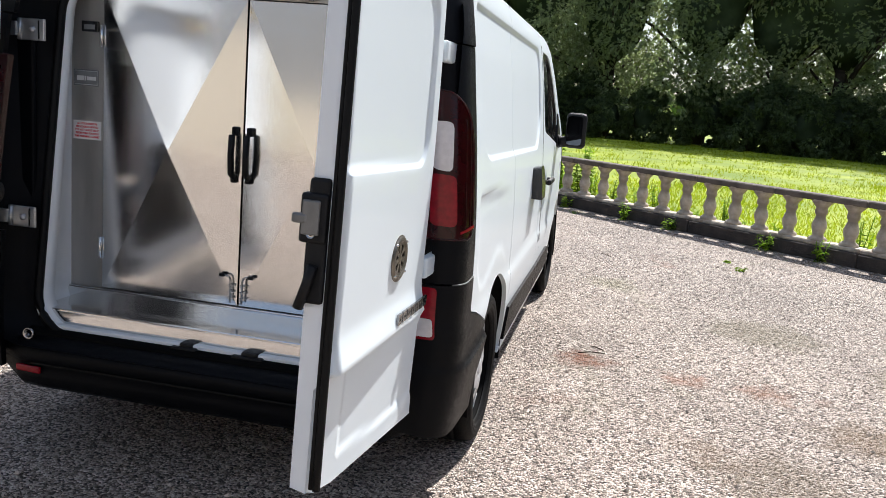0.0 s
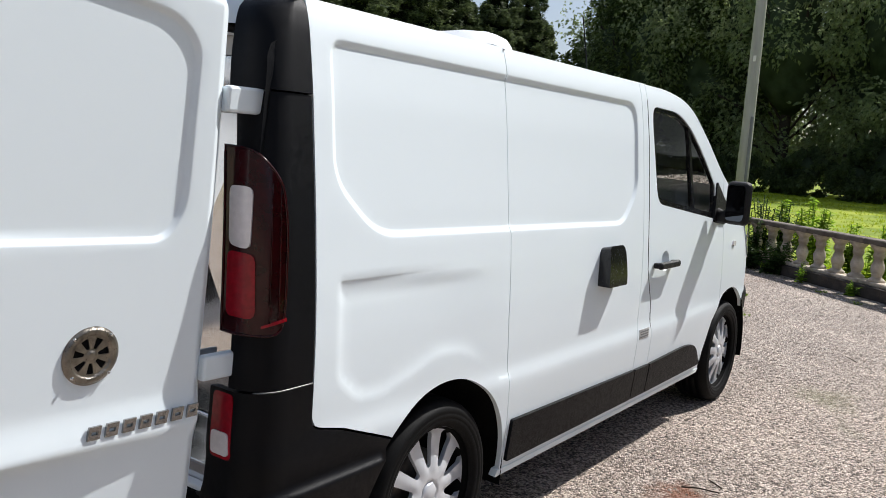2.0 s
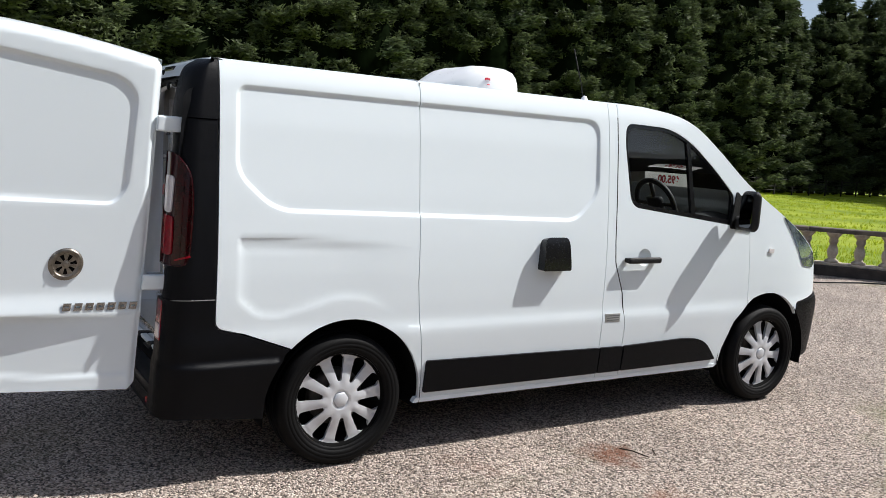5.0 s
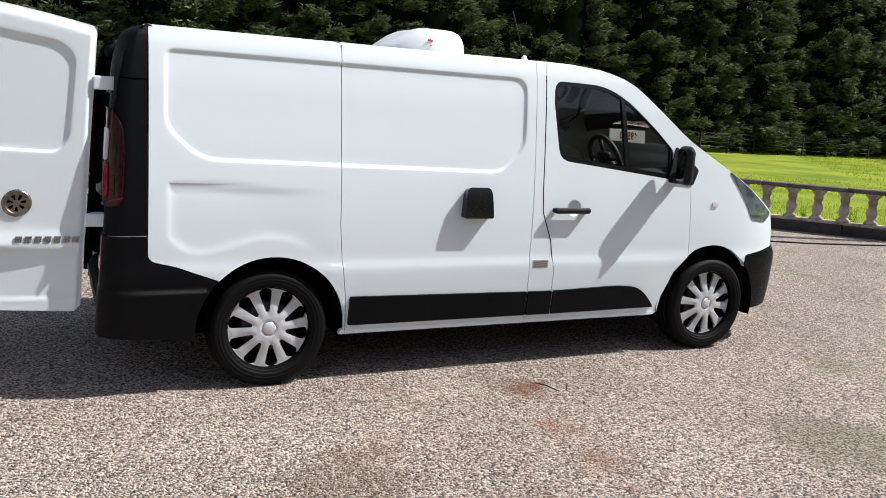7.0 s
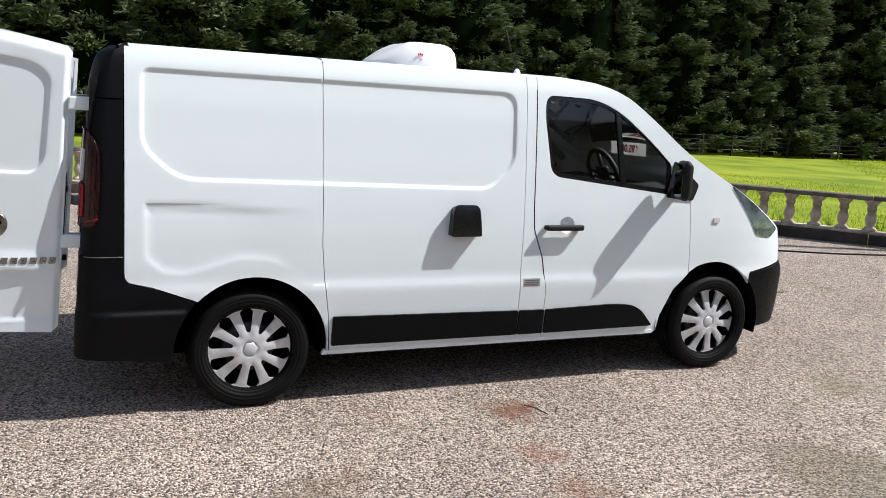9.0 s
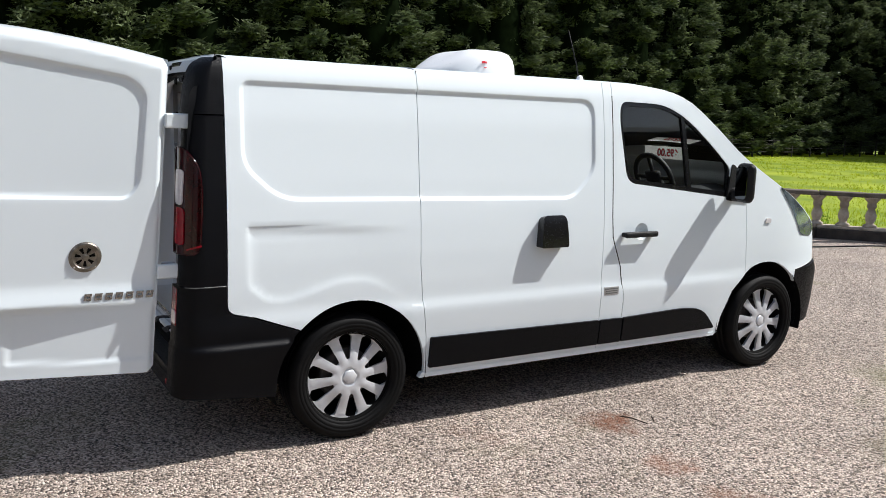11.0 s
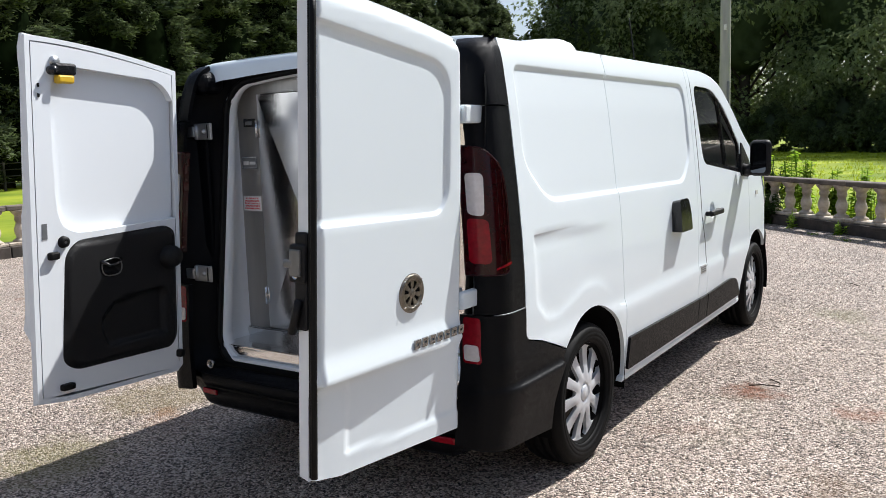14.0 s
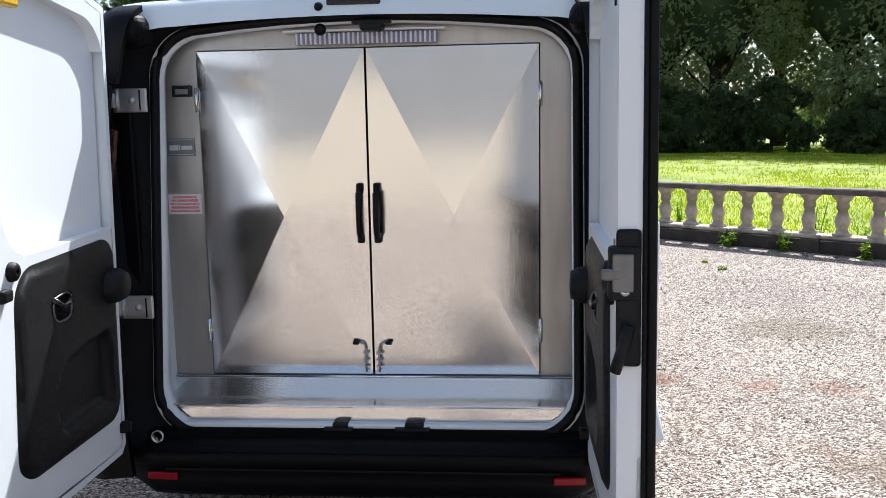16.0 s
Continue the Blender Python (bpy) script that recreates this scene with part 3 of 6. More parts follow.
for x, y, a, L in ((1.27, 1.50, 0.35, 0.17), (1.42, 1.62, 2.5, 0.10), (-0.6, 4.6, 1.1, 0.2), (3.3, 2.4, 0.9, 0.22), (1.4, 5.1, 2.2, 0.18)):
    c_, s_ = math.cos(a), math.sin(a)
    tagged(part("twig", tube([(x, y, 0.008), (x + 0.5 * L * c_ - 0.01, y + 0.5 * L * s_, 0.014), (x + L * c_, y + L * s_, 0.008)], 0.0035, 5), BARK), "small dark fallen twig on the gravel", "twig", "fallen twigs")

# fence before the hedge
fence = empty("field_fence", "dark four-rail estate fence at the foot of the conifers", "fence")
FA, FB = Vector((-25.5, -22.0)), Vector((-34.0, 63.0))
n = 38
for i in range(n):
    p, q = FA.lerp(FB, i / n), FA.lerp(FB, (i + 1) / n)
    zp, zq = ground_z(*p), ground_z(*q)
    part("post", box((0.09, 0.09, 1.25), (p.x, p.y, zp + 0.5), 0.01, 1), FENCE, fence)
    for h in (0.30, 0.55, 0.80, 1.04):
        part("rail", tube([(p.x, p.y, zp + h), (q.x, q.y, zq + h)], 0.022, 5), FENCE, fence)


# ---- trees ----
def sprays(rng, count, where, length, width, droop):
    """Many small flat sprays of foliage; where() gives a place and an outward way."""
    vs, fs = [], []
    for _ in range(count):
        p, out, size = where()
        for _ in range(4):
            way = (out + Vector((rng.uniform(-1, 1), rng.uniform(-1, 1), rng.uniform(-0.7, 0.7))) * 0.75 + Vector((0, 0, droop))).normalized()
            side = way.cross(Vector((rng.uniform(-1, 1), rng.uniform(-1, 1), rng.uniform(-0.3, 1)))).normalized()
            q = p + Vector((rng.uniform(-1, 1), rng.uniform(-1, 1), rng.uniform(-1, 1))) * length * 0.35
            L, W = length * size * rng.uniform(0.6, 1.3), width * size * rng.uniform(0.6, 1.3)
            k = len(vs)
            sag = Vector((0, 0, -0.25 * L))
            vs += [q + side * W, q + way * L + sag, q - side * W]
            fs.append((k, k + 1, k + 2))
    return vs, fs


def conifer(seed, h):
    rng = random.Random(seed)
    r0 = h * 0.20
    boughs = []
    for _ in range(190):
        t = rng.random() ** 1.2
        boughs.append((rng.uniform(0, 6.283), t, r0 * (1 - t) ** 0.65 * rng.uniform(0.60, 1.16) + 0.15))

    def where():
        a, t, R = rng.choice(boughs)
        u = rng.uniform(0.5, 1.0) ** 0.7
        w = 0.50 * (1.15 - u) + 0.13
        r = R * u
        out = Vector((math.cos(a), math.sin(a), 0.32))
        side = Vector((-math.sin(a), math.cos(a), 0))
        p = Vector((r * math.cos(a), r * math.sin(a), h * (0.03 + 0.97 * t) + 0.30 * u * u * R * 0.5 - 0.25)) + side * rng.uniform(-1, 1) * w * 1.5
        p.z += rng.uniform(-0.20, 0.16)
        return p, out, 1.0 - 0.3 * t
    vs, fs = sprays(rng, 10500, where, 0.36, 0.062, 0.05)
    crown = mesh_of("conifer_crown", vs, fs, False)
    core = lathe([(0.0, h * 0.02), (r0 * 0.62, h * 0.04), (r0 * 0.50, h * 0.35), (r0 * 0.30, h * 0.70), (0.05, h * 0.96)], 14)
    trunk = lathe([(0.30, -0.3), (0.24, 1.0), (0.16, h * 0.5), (0.03, h * 0.97)], 9)
    return crown, core, trunk


def broadleaf(seed, h, low=0.10, spread=0.30, leaf=0.19, count=8600, fill=1.0):
    rng = random.Random(seed)
    clumps = []
    for _ in range(70):
        a, t = rng.uniform(0, 6.283), rng.uniform(low, 1.0)
        R = h * spread * math.sin(math.pi * min(1, 0.18 + 0.80 * t)) ** 0.7
        r = R * rng.uniform(0.35, 1.0)
        clumps.append((Vector((r * math.cos(a), r * math.sin(a), h * t * 0.96)), h * rng.uniform(0.045, 0.10)))

    def where():
        c, s = rng.choice(clumps)
        d = Vector((rng.gauss(0, 1), rng.gauss(0, 1), rng.gauss(0, 0.8))).normalized()
        return c + d * s * rng.uniform(0.55, 1.15), d, 1.0
    vs, fs = sprays(rng, count, where, leaf, leaf * 0.34, -0.25)
    crown = mesh_of("tree_crown", vs, fs, False)
    wood = lathe([(h * 0.026, -0.3), (h * 0.020, h * 0.12), (h * 0.014, h * 0.45), (h * 0.005, h * 0.85)], 9)
    for c, s in clumps[:22]:
        f = Vector((c.x * 0.06, c.y * 0.06, c.z * 0.55))
        merge(wood, tube([f, f.lerp(c, 0.5) + Vector((0, 0, 0.02 * h)), c], h * 0.0045, 5))
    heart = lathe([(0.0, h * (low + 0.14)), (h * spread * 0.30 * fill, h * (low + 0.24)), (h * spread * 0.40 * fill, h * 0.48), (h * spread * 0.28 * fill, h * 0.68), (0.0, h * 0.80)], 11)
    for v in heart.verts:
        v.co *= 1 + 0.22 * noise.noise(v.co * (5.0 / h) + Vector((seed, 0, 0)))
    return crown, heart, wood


def plant(name, kit, label, category, group, leaves, at, turn, scale):
    crown, core, trunk = kit
    th = empty(name, label, category, group=group)
    part("crown", crown, leaves, th)
    # added solid core that stands in for the shade within the crown
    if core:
        part("shade_core", core, CORE if leaves is CONIFER else SHADE, th)
    part("trunk", trunk, BARK, th)
    th.matrix_basis = pose(*at, 0, 0, turn) @ Matrix.Diagonal((scale, scale, scale, 1))
    return th


rng = random.Random(11)
masters = []
HA, HB = Vector((-29.0, -16.0)), Vector((-37.6, 68.0))
n = 42
for i in range(n):
    p = HA.lerp(HB, (i + 0.5) / n) + Vector((rng.uniform(-0.5, 0.5), rng.uniform(-0.4, 0.4)))
    at, turn, sc = (p.x, p.y, ground_z(*p) - 0.1), rng.uniform(0, 360), rng.uniform(0.9, 1.12)
    if i < 4:
        masters.append(plant("conifer", conifer(20 + i, 14.5 + i * 0.6), "tall dense dark green conifer in a screening row", "conifer", "conifer screen", CONIFER, at, turn, sc))
    else:
        m = masters[rng.randrange(4)]
        c = copy_thing(m, Matrix.Identity(4))
        c.matrix_basis = pose(*at, 0, 0, turn) @ Matrix.Diagonal((sc, sc, sc * rng.uniform(0.92, 1.08), 1))
masters = []
spots = []
for i in range(14):
    t = i / 13
    spots.append((-26 + 57 * t + rng.uniform(-1.2, 1.2), 62 - 22 * t + rng.uniform(-2, 2), rng.uniform(0.95, 1.2)))
for i in range(8):
    t = i / 7
    spots.append((-29 + 68 * t + rng.uniform(-2, 2), 72 - 20 * t + rng.uniform(-2, 2), rng.uniform(1.15, 1.4)))
for i, (x, y, sc) in enumerate(spots):
    at = (x, y, ground_z(x, y) - 0.1)
    if i < 3:
        masters.append(plant("broadleaf_tree", broadleaf(50 + i, 17.0 + i), "tall broadleaved tree in full leaf at the meadow edge", "tree", "meadow edge trees", LEAVES, at, 70 * i, sc))
    else:
        c = copy_thing(masters[i % 3], Matrix.Identity(4))
        c.matrix_basis = pose(*at, 0, 0, rng.uniform(0, 360)) @ Matrix.Diagonal((sc, sc, sc, 1))
dark = None
for x, y, sc in ((-28.6, 64, 1.0), (-25.5, 60.5, 0.92), (-22.0, 59.5, 1.0), (-27.0, 70, 1.15), (-18.0, 58.5, 0.9)):
    at = (x, y, ground_z(x, y) - 0.1)
    if dark is None:
        dark = plant("dark_tree", broadleaf(57, 17.0, 0.03, 0.27, 0.30, 9000, 1.8), "tall dark-leaved tree at the end of the conifers", "tree", "dark trees by the conifers", DARK_LEAVES, at, 20, sc)
    else:
        c = copy_thing(dark, Matrix.Identity(4))
        c.matrix_basis = pose(*at, 0, 0, rng.uniform(0, 360)) @ Matrix.Diagonal((sc, sc, sc, 1))
# undergrowth along the meadow edge
um = None
for i in range(26):
    t = (i + 0.5) / 26
    x, y, sc = -24 + 52 * t + rng.uniform(-1, 1), 57 - 20.5 * t + rng.uniform(-1.2, 1.2), rng.uniform(0.7, 1.3)
    at = (x, y, ground_z(x, y) - 0.1)
    if um is None:
        um = plant("shrub", broadleaf(90, 3.2, 0.02, 0.62, 0.16, 2600), "dense grey-green undergrowth shrub below the trees", "shrub", "meadow edge shrubs", SHRUB, at, 0, sc)
    else:
        c = copy_thing(um, Matrix.Identity(4))
        c.matrix_basis = pose(*at, 0, 0, rng.uniform(0, 360)) @ Matrix.Diagonal((sc, sc, sc, 1))
# far woodland closing the horizon all round
vs, fs = [], []
for i in range(9000):
    a = rng.uniform(0, 6.283)
    R = rng.uniform(130, 170)
    z = rng.uniform(0, 5) * (0.7 + 0.3 * math.sin(a * 17))
    c = Vector((R * math.sin(a), R * math.cos(a), z))
    s = rng.uniform(0.8, 1.9)
    d = Vector((math.cos(a), -math.sin(a), 0))
    k = len(vs)
    for j in range(6):
        b = j * 1.047
        vs.append(c + d * s * math.cos(b) * rng.uniform(0.6, 1.2) + Vector((0, 0, s * math.sin(b) * rng.uniform(0.6, 1.2))) + Vector((rng.uniform(-1, 1), rng.uniform(-1, 1), 0)))
    fs.append(tuple(range(k, k + 6)))
tagged(part("far_woodland", mesh_of("far_woodland", vs, fs, False), DARK_WEED), "distant belt of dark woodland", "woodland", kind="stuff")

# unseen pale wall and grey slope, added behind for steel reflections and fill light
WALL = material("added_wall_cream", (0.38, 0.34, 0.28), 0.9, 0, vary=0.12, scale=0.8, bump=0.4, bump_scale=40)
SOUTH_SLOPE = material("added_slope_grey", (0.115, 0.113, 0.112), 0.8, 0, vary=0.25, scale=3, bump=0.4, bump_scale=30)
south = tagged(part("added_wall_south", box((62, 0.3, 2.7), (-1.0, -14.6, 1.3), 0), WALL), "unseen plain cream wall with a grey slope, added behind the drive for reflections and fill", "wall", kind="structure")
part("added_roof_slope", box((62.6, 6.0, 0.15), (-1.0, -16.9, 4.35), 0, m=Matrix.Rotation(radians(-38), 4, "X")), SOUTH_SLOPE, south, "unseen grey slope added for the steel to reflect")
# unseen brown wall, added to darken window reflections and cut sky fill
EAST_WALL = material("added_wall_brown", (0.20, 0.13, 0.09), 0.95, 0, vary=0.4, scale=1.5, bump=0.5, bump_scale=30)
tagged(part("added_wall_east", box((0.3, 52, 8.5), (26.0, 11.6, 4.1), 0), EAST_WALL), "unseen plain brown wall, added at the end of the drive to darken reflections", "wall", kind="structure")


# ---- the van ----
van = empty("van", "white panel van with black bumpers and both rear doors open", "van")

half_width = smooth_table([0.2, 0.30, 0.45, 0.60, 0.66, 0.70, 0.80, 0.95, 1.1, 1.3, 1.62, 1.8, 1.86, 1.9],
                          [0.905, 0.915, 0.930, 0.942, 0.946, 0.938, 0.940, 0.938, 0.930, 0.913, 0.878, 0.850, 0.832, 0.815], 0.022)
shoulder = smooth_table([-1, 1.94, 2.18, 2.34, 2.55, 2.78, 2.97, 3.18, 3.40, 3.60, 3.80, 4.05],
                        [1.876, 1.873, 1.845, 1.785, 1.637, 1.465, 1.362, 1.255, 1.14, 1.04, 0.95, 0.82], 0.05)
UPPER = rounded([(-0.555, 1.785), (1.54, 1.78), (1.535, 1.36), (1.37, 1.20), (-0.38, 1.225), (-0.56, 1.39)], [0.06, 0.10, 0.08, 0.08, 0.10, 0.08])
LOWER = rounded([(-0.555, 1.115), (0.60, 1.105), (0.60, 0.66), (0.33, 0.68), (0.20, 0.745), (0.08, 0.808), (-0.06, 0.818), (-0.20, 0.775), (-0.34, 0.737), (-0.46, 0.748), (-0.555, 0.83)], 0.04)


UPPER_PRESS, LOWER_PRESS = Press(UPPER, 0.028, 0.0025), Press(LOWER, 0.055, 0.003)
LEDGE = [(-0.56, 1.119), (0.30, 1.117), (0.30, 1.109), (-0.56, 1.111)]
SWAGE = [(0.20, 0.688), (2.70, 0.688), (2.70, 0.670), (0.20, 0.670)]
LINES = [UPPER, inset(UPPER, 0.009), inset(UPPER, 0.019), inset(UPPER, 0.028), LEDGE, SWAGE, LOWER, inset(LOWER, 0.025), inset(LOWER, 0.05)]
RS = -0.715


def nose(y):
    return 1.0 if y < 2.6 else max(0.0, 1 - ((y - 2.6) / 1.45) ** 4.5) ** 0.4


def tuck(y, z):
    """How far the nose rounds back above and below its foremost line."""
    return ease((y - 3.25) / 0.7) * (0.34 * max(0, z - 0.68) ** 1.6 + 0.5 * max(0, 0.45 - z) ** 2)


def rear_lean(z):
    return -0.06 * (1.3 - z) + 0.045 * max(0.0, (z - 1.6) / 0.27) ** 2


def side_point(s, u, z, off=0.0, relief=True):
    """The van's flank: u runs along the van, and from -0.715 back round the rear corner; s is 1 for the driver's side."""
    x = half_width(z)
    if relief and -0.62 < u < 1.6 and z > 0.6:
        x -= 0.0120 * UPPER_PRESS(u, z)
        x -= 0.0062 * LOWER_PRESS(u, z) * (1 - ease((u + 0.10) / 0.45))
        x -= 0.0042 * ease((1.119 - z) / 0.009) * (1 - ease((1.11 - z) / 0.08)) * ease((u + 0.55) / 0.03) * (1 - ease((u + 0.45) / 0.50))
    if relief and 0.18 < u < 2.75 and z < 0.70:
        x += 0.0045 * ease((0.688 - z) / 0.018) * ease((u - 0.20) / 0.15) * (1 - ease((u - 2.5) / 0.25))
    x += off
    y = u
    r = 0.095
    if u < RS:
        t = RS - u
        arc = r * math.pi / 2
        if t < arc:
            a = t / r
            x, y = x - off - r + (r + off) * math.cos(a), RS - (r + off) * math.sin(a)
        else:
            x, y = x - off - r - (t - arc), RS - r - off
    y += rear_lean(z) * ease((-u - 0.62) / 0.16)
    return (s * x * nose(y), y - tuck(y, z), z)


def flank(s, off=0.0, relief=True):
    return (lambda u, z: side_point(1, u, z, off, relief)) if s > 0 else (lambda u, z: side_point(-1, -u, z, off, relief))


def flip(loop, s):
    return loop if s > 0 else [(-u, z) for u, z in loop]


def arc(cy, cz, r, a0, a1, n=18):
    return [(cy + r * math.cos(radians(a0 + (a1 - a0) * i / n)), cz + r * math.sin(radians(a0 + (a1 - a0) * i / n))) for i in range(n + 1)]


def roof_edge(y0, y1, drop=0.0, n=14):
    return [(y0 + (y1 - y0) * i / n, shoulder(y0 + (y1 - y0) * i / n) - drop) for i in range(n + 1)]


G = 0.004
REAR_ARCH = arc(0.01, 0.325, 0.405, 136, -8, 26)
FRONT_ARCH = arc(3.065, 0.33, 0.42, 186, 38, 26)
quarter = ([(-0.622, 1.876)] + [(-0.632, 0.80)] + rounded([(-0.632, 0.80), (-0.632, 0.722), (-0.50, 0.69)], [0, 0.05, 0], 6)[1:]
           + [(-0.29, 0.612)] + REAR_ARCH + [(0.40, 0.285), (0.425, 0.285), (0.413, 0.50), (0.385, 0.70), (0.368, 0.90), (0.366, 1.876)])
load_side = [(0.366 + G, 1.876), (0.368 + G, 0.90), (0.385 + G, 0.70), (0.413 + G, 0.50), (0.425 + G, 0.30), (1.597, 0.30), (1.592, 0.66), (1.594, 1.0), (1.598, 1.876)]
pillar = [(1.598 + G, 1.876), (1.594 + G, 1.0), (1.592 + G, 0.66), (1.597 + G, 0.30), (1.775, 0.30), (1.772, 0.60), (1.735, 0.80), (1.668, 0.97), (1.660, 1.1), (1.668, 1.876)]
door_line = [(1.668 + G, 1.876), (1.660 + G, 1.1), (1.668 + G, 0.97), (1.735 + G, 0.80), (1.772 + G, 0.60), (1.775 + G, 0.30), (2.645, 0.30), (2.66, 0.40),
             (2.74, 0.575), (2.85, 0.68), (2.832, 0.95), (2.815, 1.20), (2.80, 1.30)]
front_door = door_line + [(y, z) for y, z in reversed(roof_edge(1.70, 2.80, 0.0))]
window = rounded([(1.735, 1.775), (2.09, 1.768), (2.27, 1.695), (2.50, 1.525), (2.66, 1.385), (2.655, 1.195), (1.775, 1.297), (1.722, 1.66)],
                 [0.06, 0.2, 0.2, 0.2, 0.03, 0.03, 0.07, 0.2], 5)
DISH = arc(1.895, 1.002, 0.052, 0, 360, 28)[:-1]
wing = ([(2.815 + G, 1.20), (2.832 + G, 0.95), (2.85 + G, 0.685)] + [p for p in FRONT_ARCH if p[0] > 2.87] + [(3.40, 0.672), (3.70, 0.705), (4.03, 0.710)]
        + [(4.03, shoulder(4.03))] + [(y, shoulder(y)) for y in np.linspace(3.95, 2.80, 14)])

for s in (1, -1):
    st = 0.024 if s > 0 else 0.06
    q = part("rear_quarter_panel", sheet(flip(quarter, s), flank(s), step=st, depth=0.02, lines=[flip(h, s) for h in LINES] if s > 0 else ()), WHITE, van)
    l = part("load_bay_panel", sheet(flip(load_side, s), flank(s), step=st, depth=0.02, lines=[flip(h, s) for h in LINES[:6]] if s > 0 else ()), WHITE, van)
    seal = [side_point(s, float(np.interp(z, [0.31, 0.60, 0.80, 0.97, 1.1, 1.86], [1.777, 1.774, 1.737, 1.670, 1.662, 1.668])), float(z), -0.003, False) for z in np.linspace(0.31, 1.80, 50)]
    part("door_seal", tube(seal, 0.005, 6), RUBBER, van)
    part("door_pillar", sheet(flip(pillar, s), flank(s), step=0.03, depth=0.02, lines=[flip(SWAGE, s)]), WHITE, van)
    d = part("front_door", sheet(flip(front_door, s), flank(s), [flip(window, s), flip(DISH, s)], step=0.03, depth=0.03, lines=[flip(SWAGE, s)]), WHITE, van)
    part("front_wing", sheet(flip(wing, s), flank(s), step=0.03, depth=0.02), WHITE, van)
    # glazing and its black surround
    cu, cz = np.mean([p[0] for p in window]), np.mean([p[1] for p in window])
    inner = [(cu + (u - cu) * 0.955, cz + (z - cz) * 0.90) for u, z in window]
    part("window_surround", sheet(flip(window, s), flank(s, -0.006), [flip(inner, s)], step=0.03, depth=0.02), GLOSS_BLACK, d)
    pane = part("side_window", sheet(flip(inner, s), flank(s, -0.016), step=0.08, depth=0), GLASS, d)
    pane.visible_shadow = False
    bar = [(2.225, 1.72), (2.255, 1.715), (2.32, 1.205), (2.285, 1.205)]
    part("window_divider", sheet(flip(bar, s), flank(s, -0.005), step=0.05, depth=0.02), GLOSS_BLACK, d)
    tri = rounded([(2.68, 1.415), (2.878, 1.262), (2.832, 1.158), (2.62, 1.178)], 0.02, 3)
    part("mirror_mount", sheet(flip(tri, s), flank(s, 0.008), step=0.05, depth=0.03), BLACK_TRIM, d)
    # lower cladding
    c1 = rounded([(0.44, 0.495), (1.592, 0.480), (1.594, 0.328), (0.437, 0.328)], 0.008, 2)
    c2 = rounded([(1.602, 0.480), (1.772, 0.479), (1.774, 0.328), (1.602, 0.328)], 0.006, 2)
    c3 = rounded([(1.785, 0.479), (2.30, 0.495), (2.47, 0.475), (2.60, 0.335), (1.785, 0.328)], [0.006, 0.1, 0.1, 0.02, 0.006], 5)
    for c in (c1, c2, c3):
        part("side_cladding", sheet(flip(c, s), flank(s, 0.014), step=0.03, depth=0.03), BLACK, van, "black plastic lower door cladding")
    sill = [(0.40, 0.30), (2.645, 0.30), (2.61, 0.278), (0.388, 0.276)]
    part("sill", sheet(flip(sill, s), flank(s, 0.004), step=0.05, depth=0.03), WHITE, van)
    # rear corner: black upper cap, pillar cover and bumper end
    cap = [(-0.626, 1.876), (-0.632, 1.622), (-0.90, 1.622), (-0.90, 1.876)]
    cover = [(-0.632, 1.617), (-0.636, 0.852), (-0.876, 0.852), (-0.876, 1.617)]
    
    def cap_fn(u, z, s=s):
        x, y, z = side_point(s, u * s, z, 0.004 - 0.012 * ease((z - 1.84) / 0.04), False)
        return (x, y + ease((-0.68 - u * s) / 0.12) * 0.045 * (1 - math.sqrt(max(0, 1 - (max(0, z - 1.795) / 0.083) ** 2))), z)
    part("corner_cap", sheet(flip(cap, s), cap_fn, step=0.02, depth=0.02), BLACK, van)
    # thin grey tube on the seam, put in for the highlight along its edge
    seam = [side_point(s, u, 0.8485, 0.0015, False) for u in np.linspace(-0.636, -0.80, 12)]
    part("seam_highlight", tube(seam, 0.0022, 6), LOCK_METAL, van)
    part("pillar_cover", sheet(flip(cover, s), flank(s), step=0.025, depth=0.02), BLACK, van)
    bump = ([(-0.637, 0.846), (-0.637, 0.79)] + rounded([(-0.637, 0.79), (-0.637, 0.717), (-0.505, 0.685)], [0, 0.05, 0], 5)[1:]
            + [(-0.297, 0.605)] + arc(0.01, 0.325, 0.41, 137, 172, 8) + [(-0.40, 0.288), (-0.76, 0.325), (-0.94, 0.345), (-0.94, 0.846)])

    def bump_fn(u, z, s=s):
        su = u if s > 0 else -u
        return side_point(s, su, z, 0.004 + (0.022 * ease((0.572 - z) / 0.010) - 0.012 * ease((0.555 - z) / 0.2)) * (1 - 0.8 * ease((-0.66 - su) / 0.12)), False)
    part("bumper_corner", sheet(flip(bump, s), bump_fn, step=0.022, depth=0.025), BLACK, van)
    fb = ([p for p in arc(3.065, 0.33, 0.425, 40, -4, 10)] + [(3.46, 0.265), (4.03, 0.27), (4.03, 0.702), (3.70, 0.697), (3.395, 0.664)])

    def chin(u, z, s=s):
        x, y, z = side_point(s, u * s, z, 0.004 + 0.012 * ease((u * s - 3.35) / 0.3), False)
        return (x, y + 0.030 * ease((u * s - 3.3) / 0.6) * ease((0.72 - z) / 0.10), z)
    part("front_bumper", sheet(flip(fb, s), chin, step=0.04, depth=0.02), BLACK, van)
    hl = rounded([(3.16, 1.262), (3.30, 1.185), (3.62, 1.015), (3.74, 0.955), (3.60, 0.90), (3.43, 0.925), (3.36, 1.03)], 0.03, 4)
    part("headlamp", sheet(flip(hl, s), flank(s, 0.006), step=0.05, depth=0.03), HEADLAMP, van, "clear tinted headlamp")
    ind = rounded([(3.02, 1.05), (3.07, 1.045), (3.065, 1.015), (3.015, 1.02)], 0.01, 3)
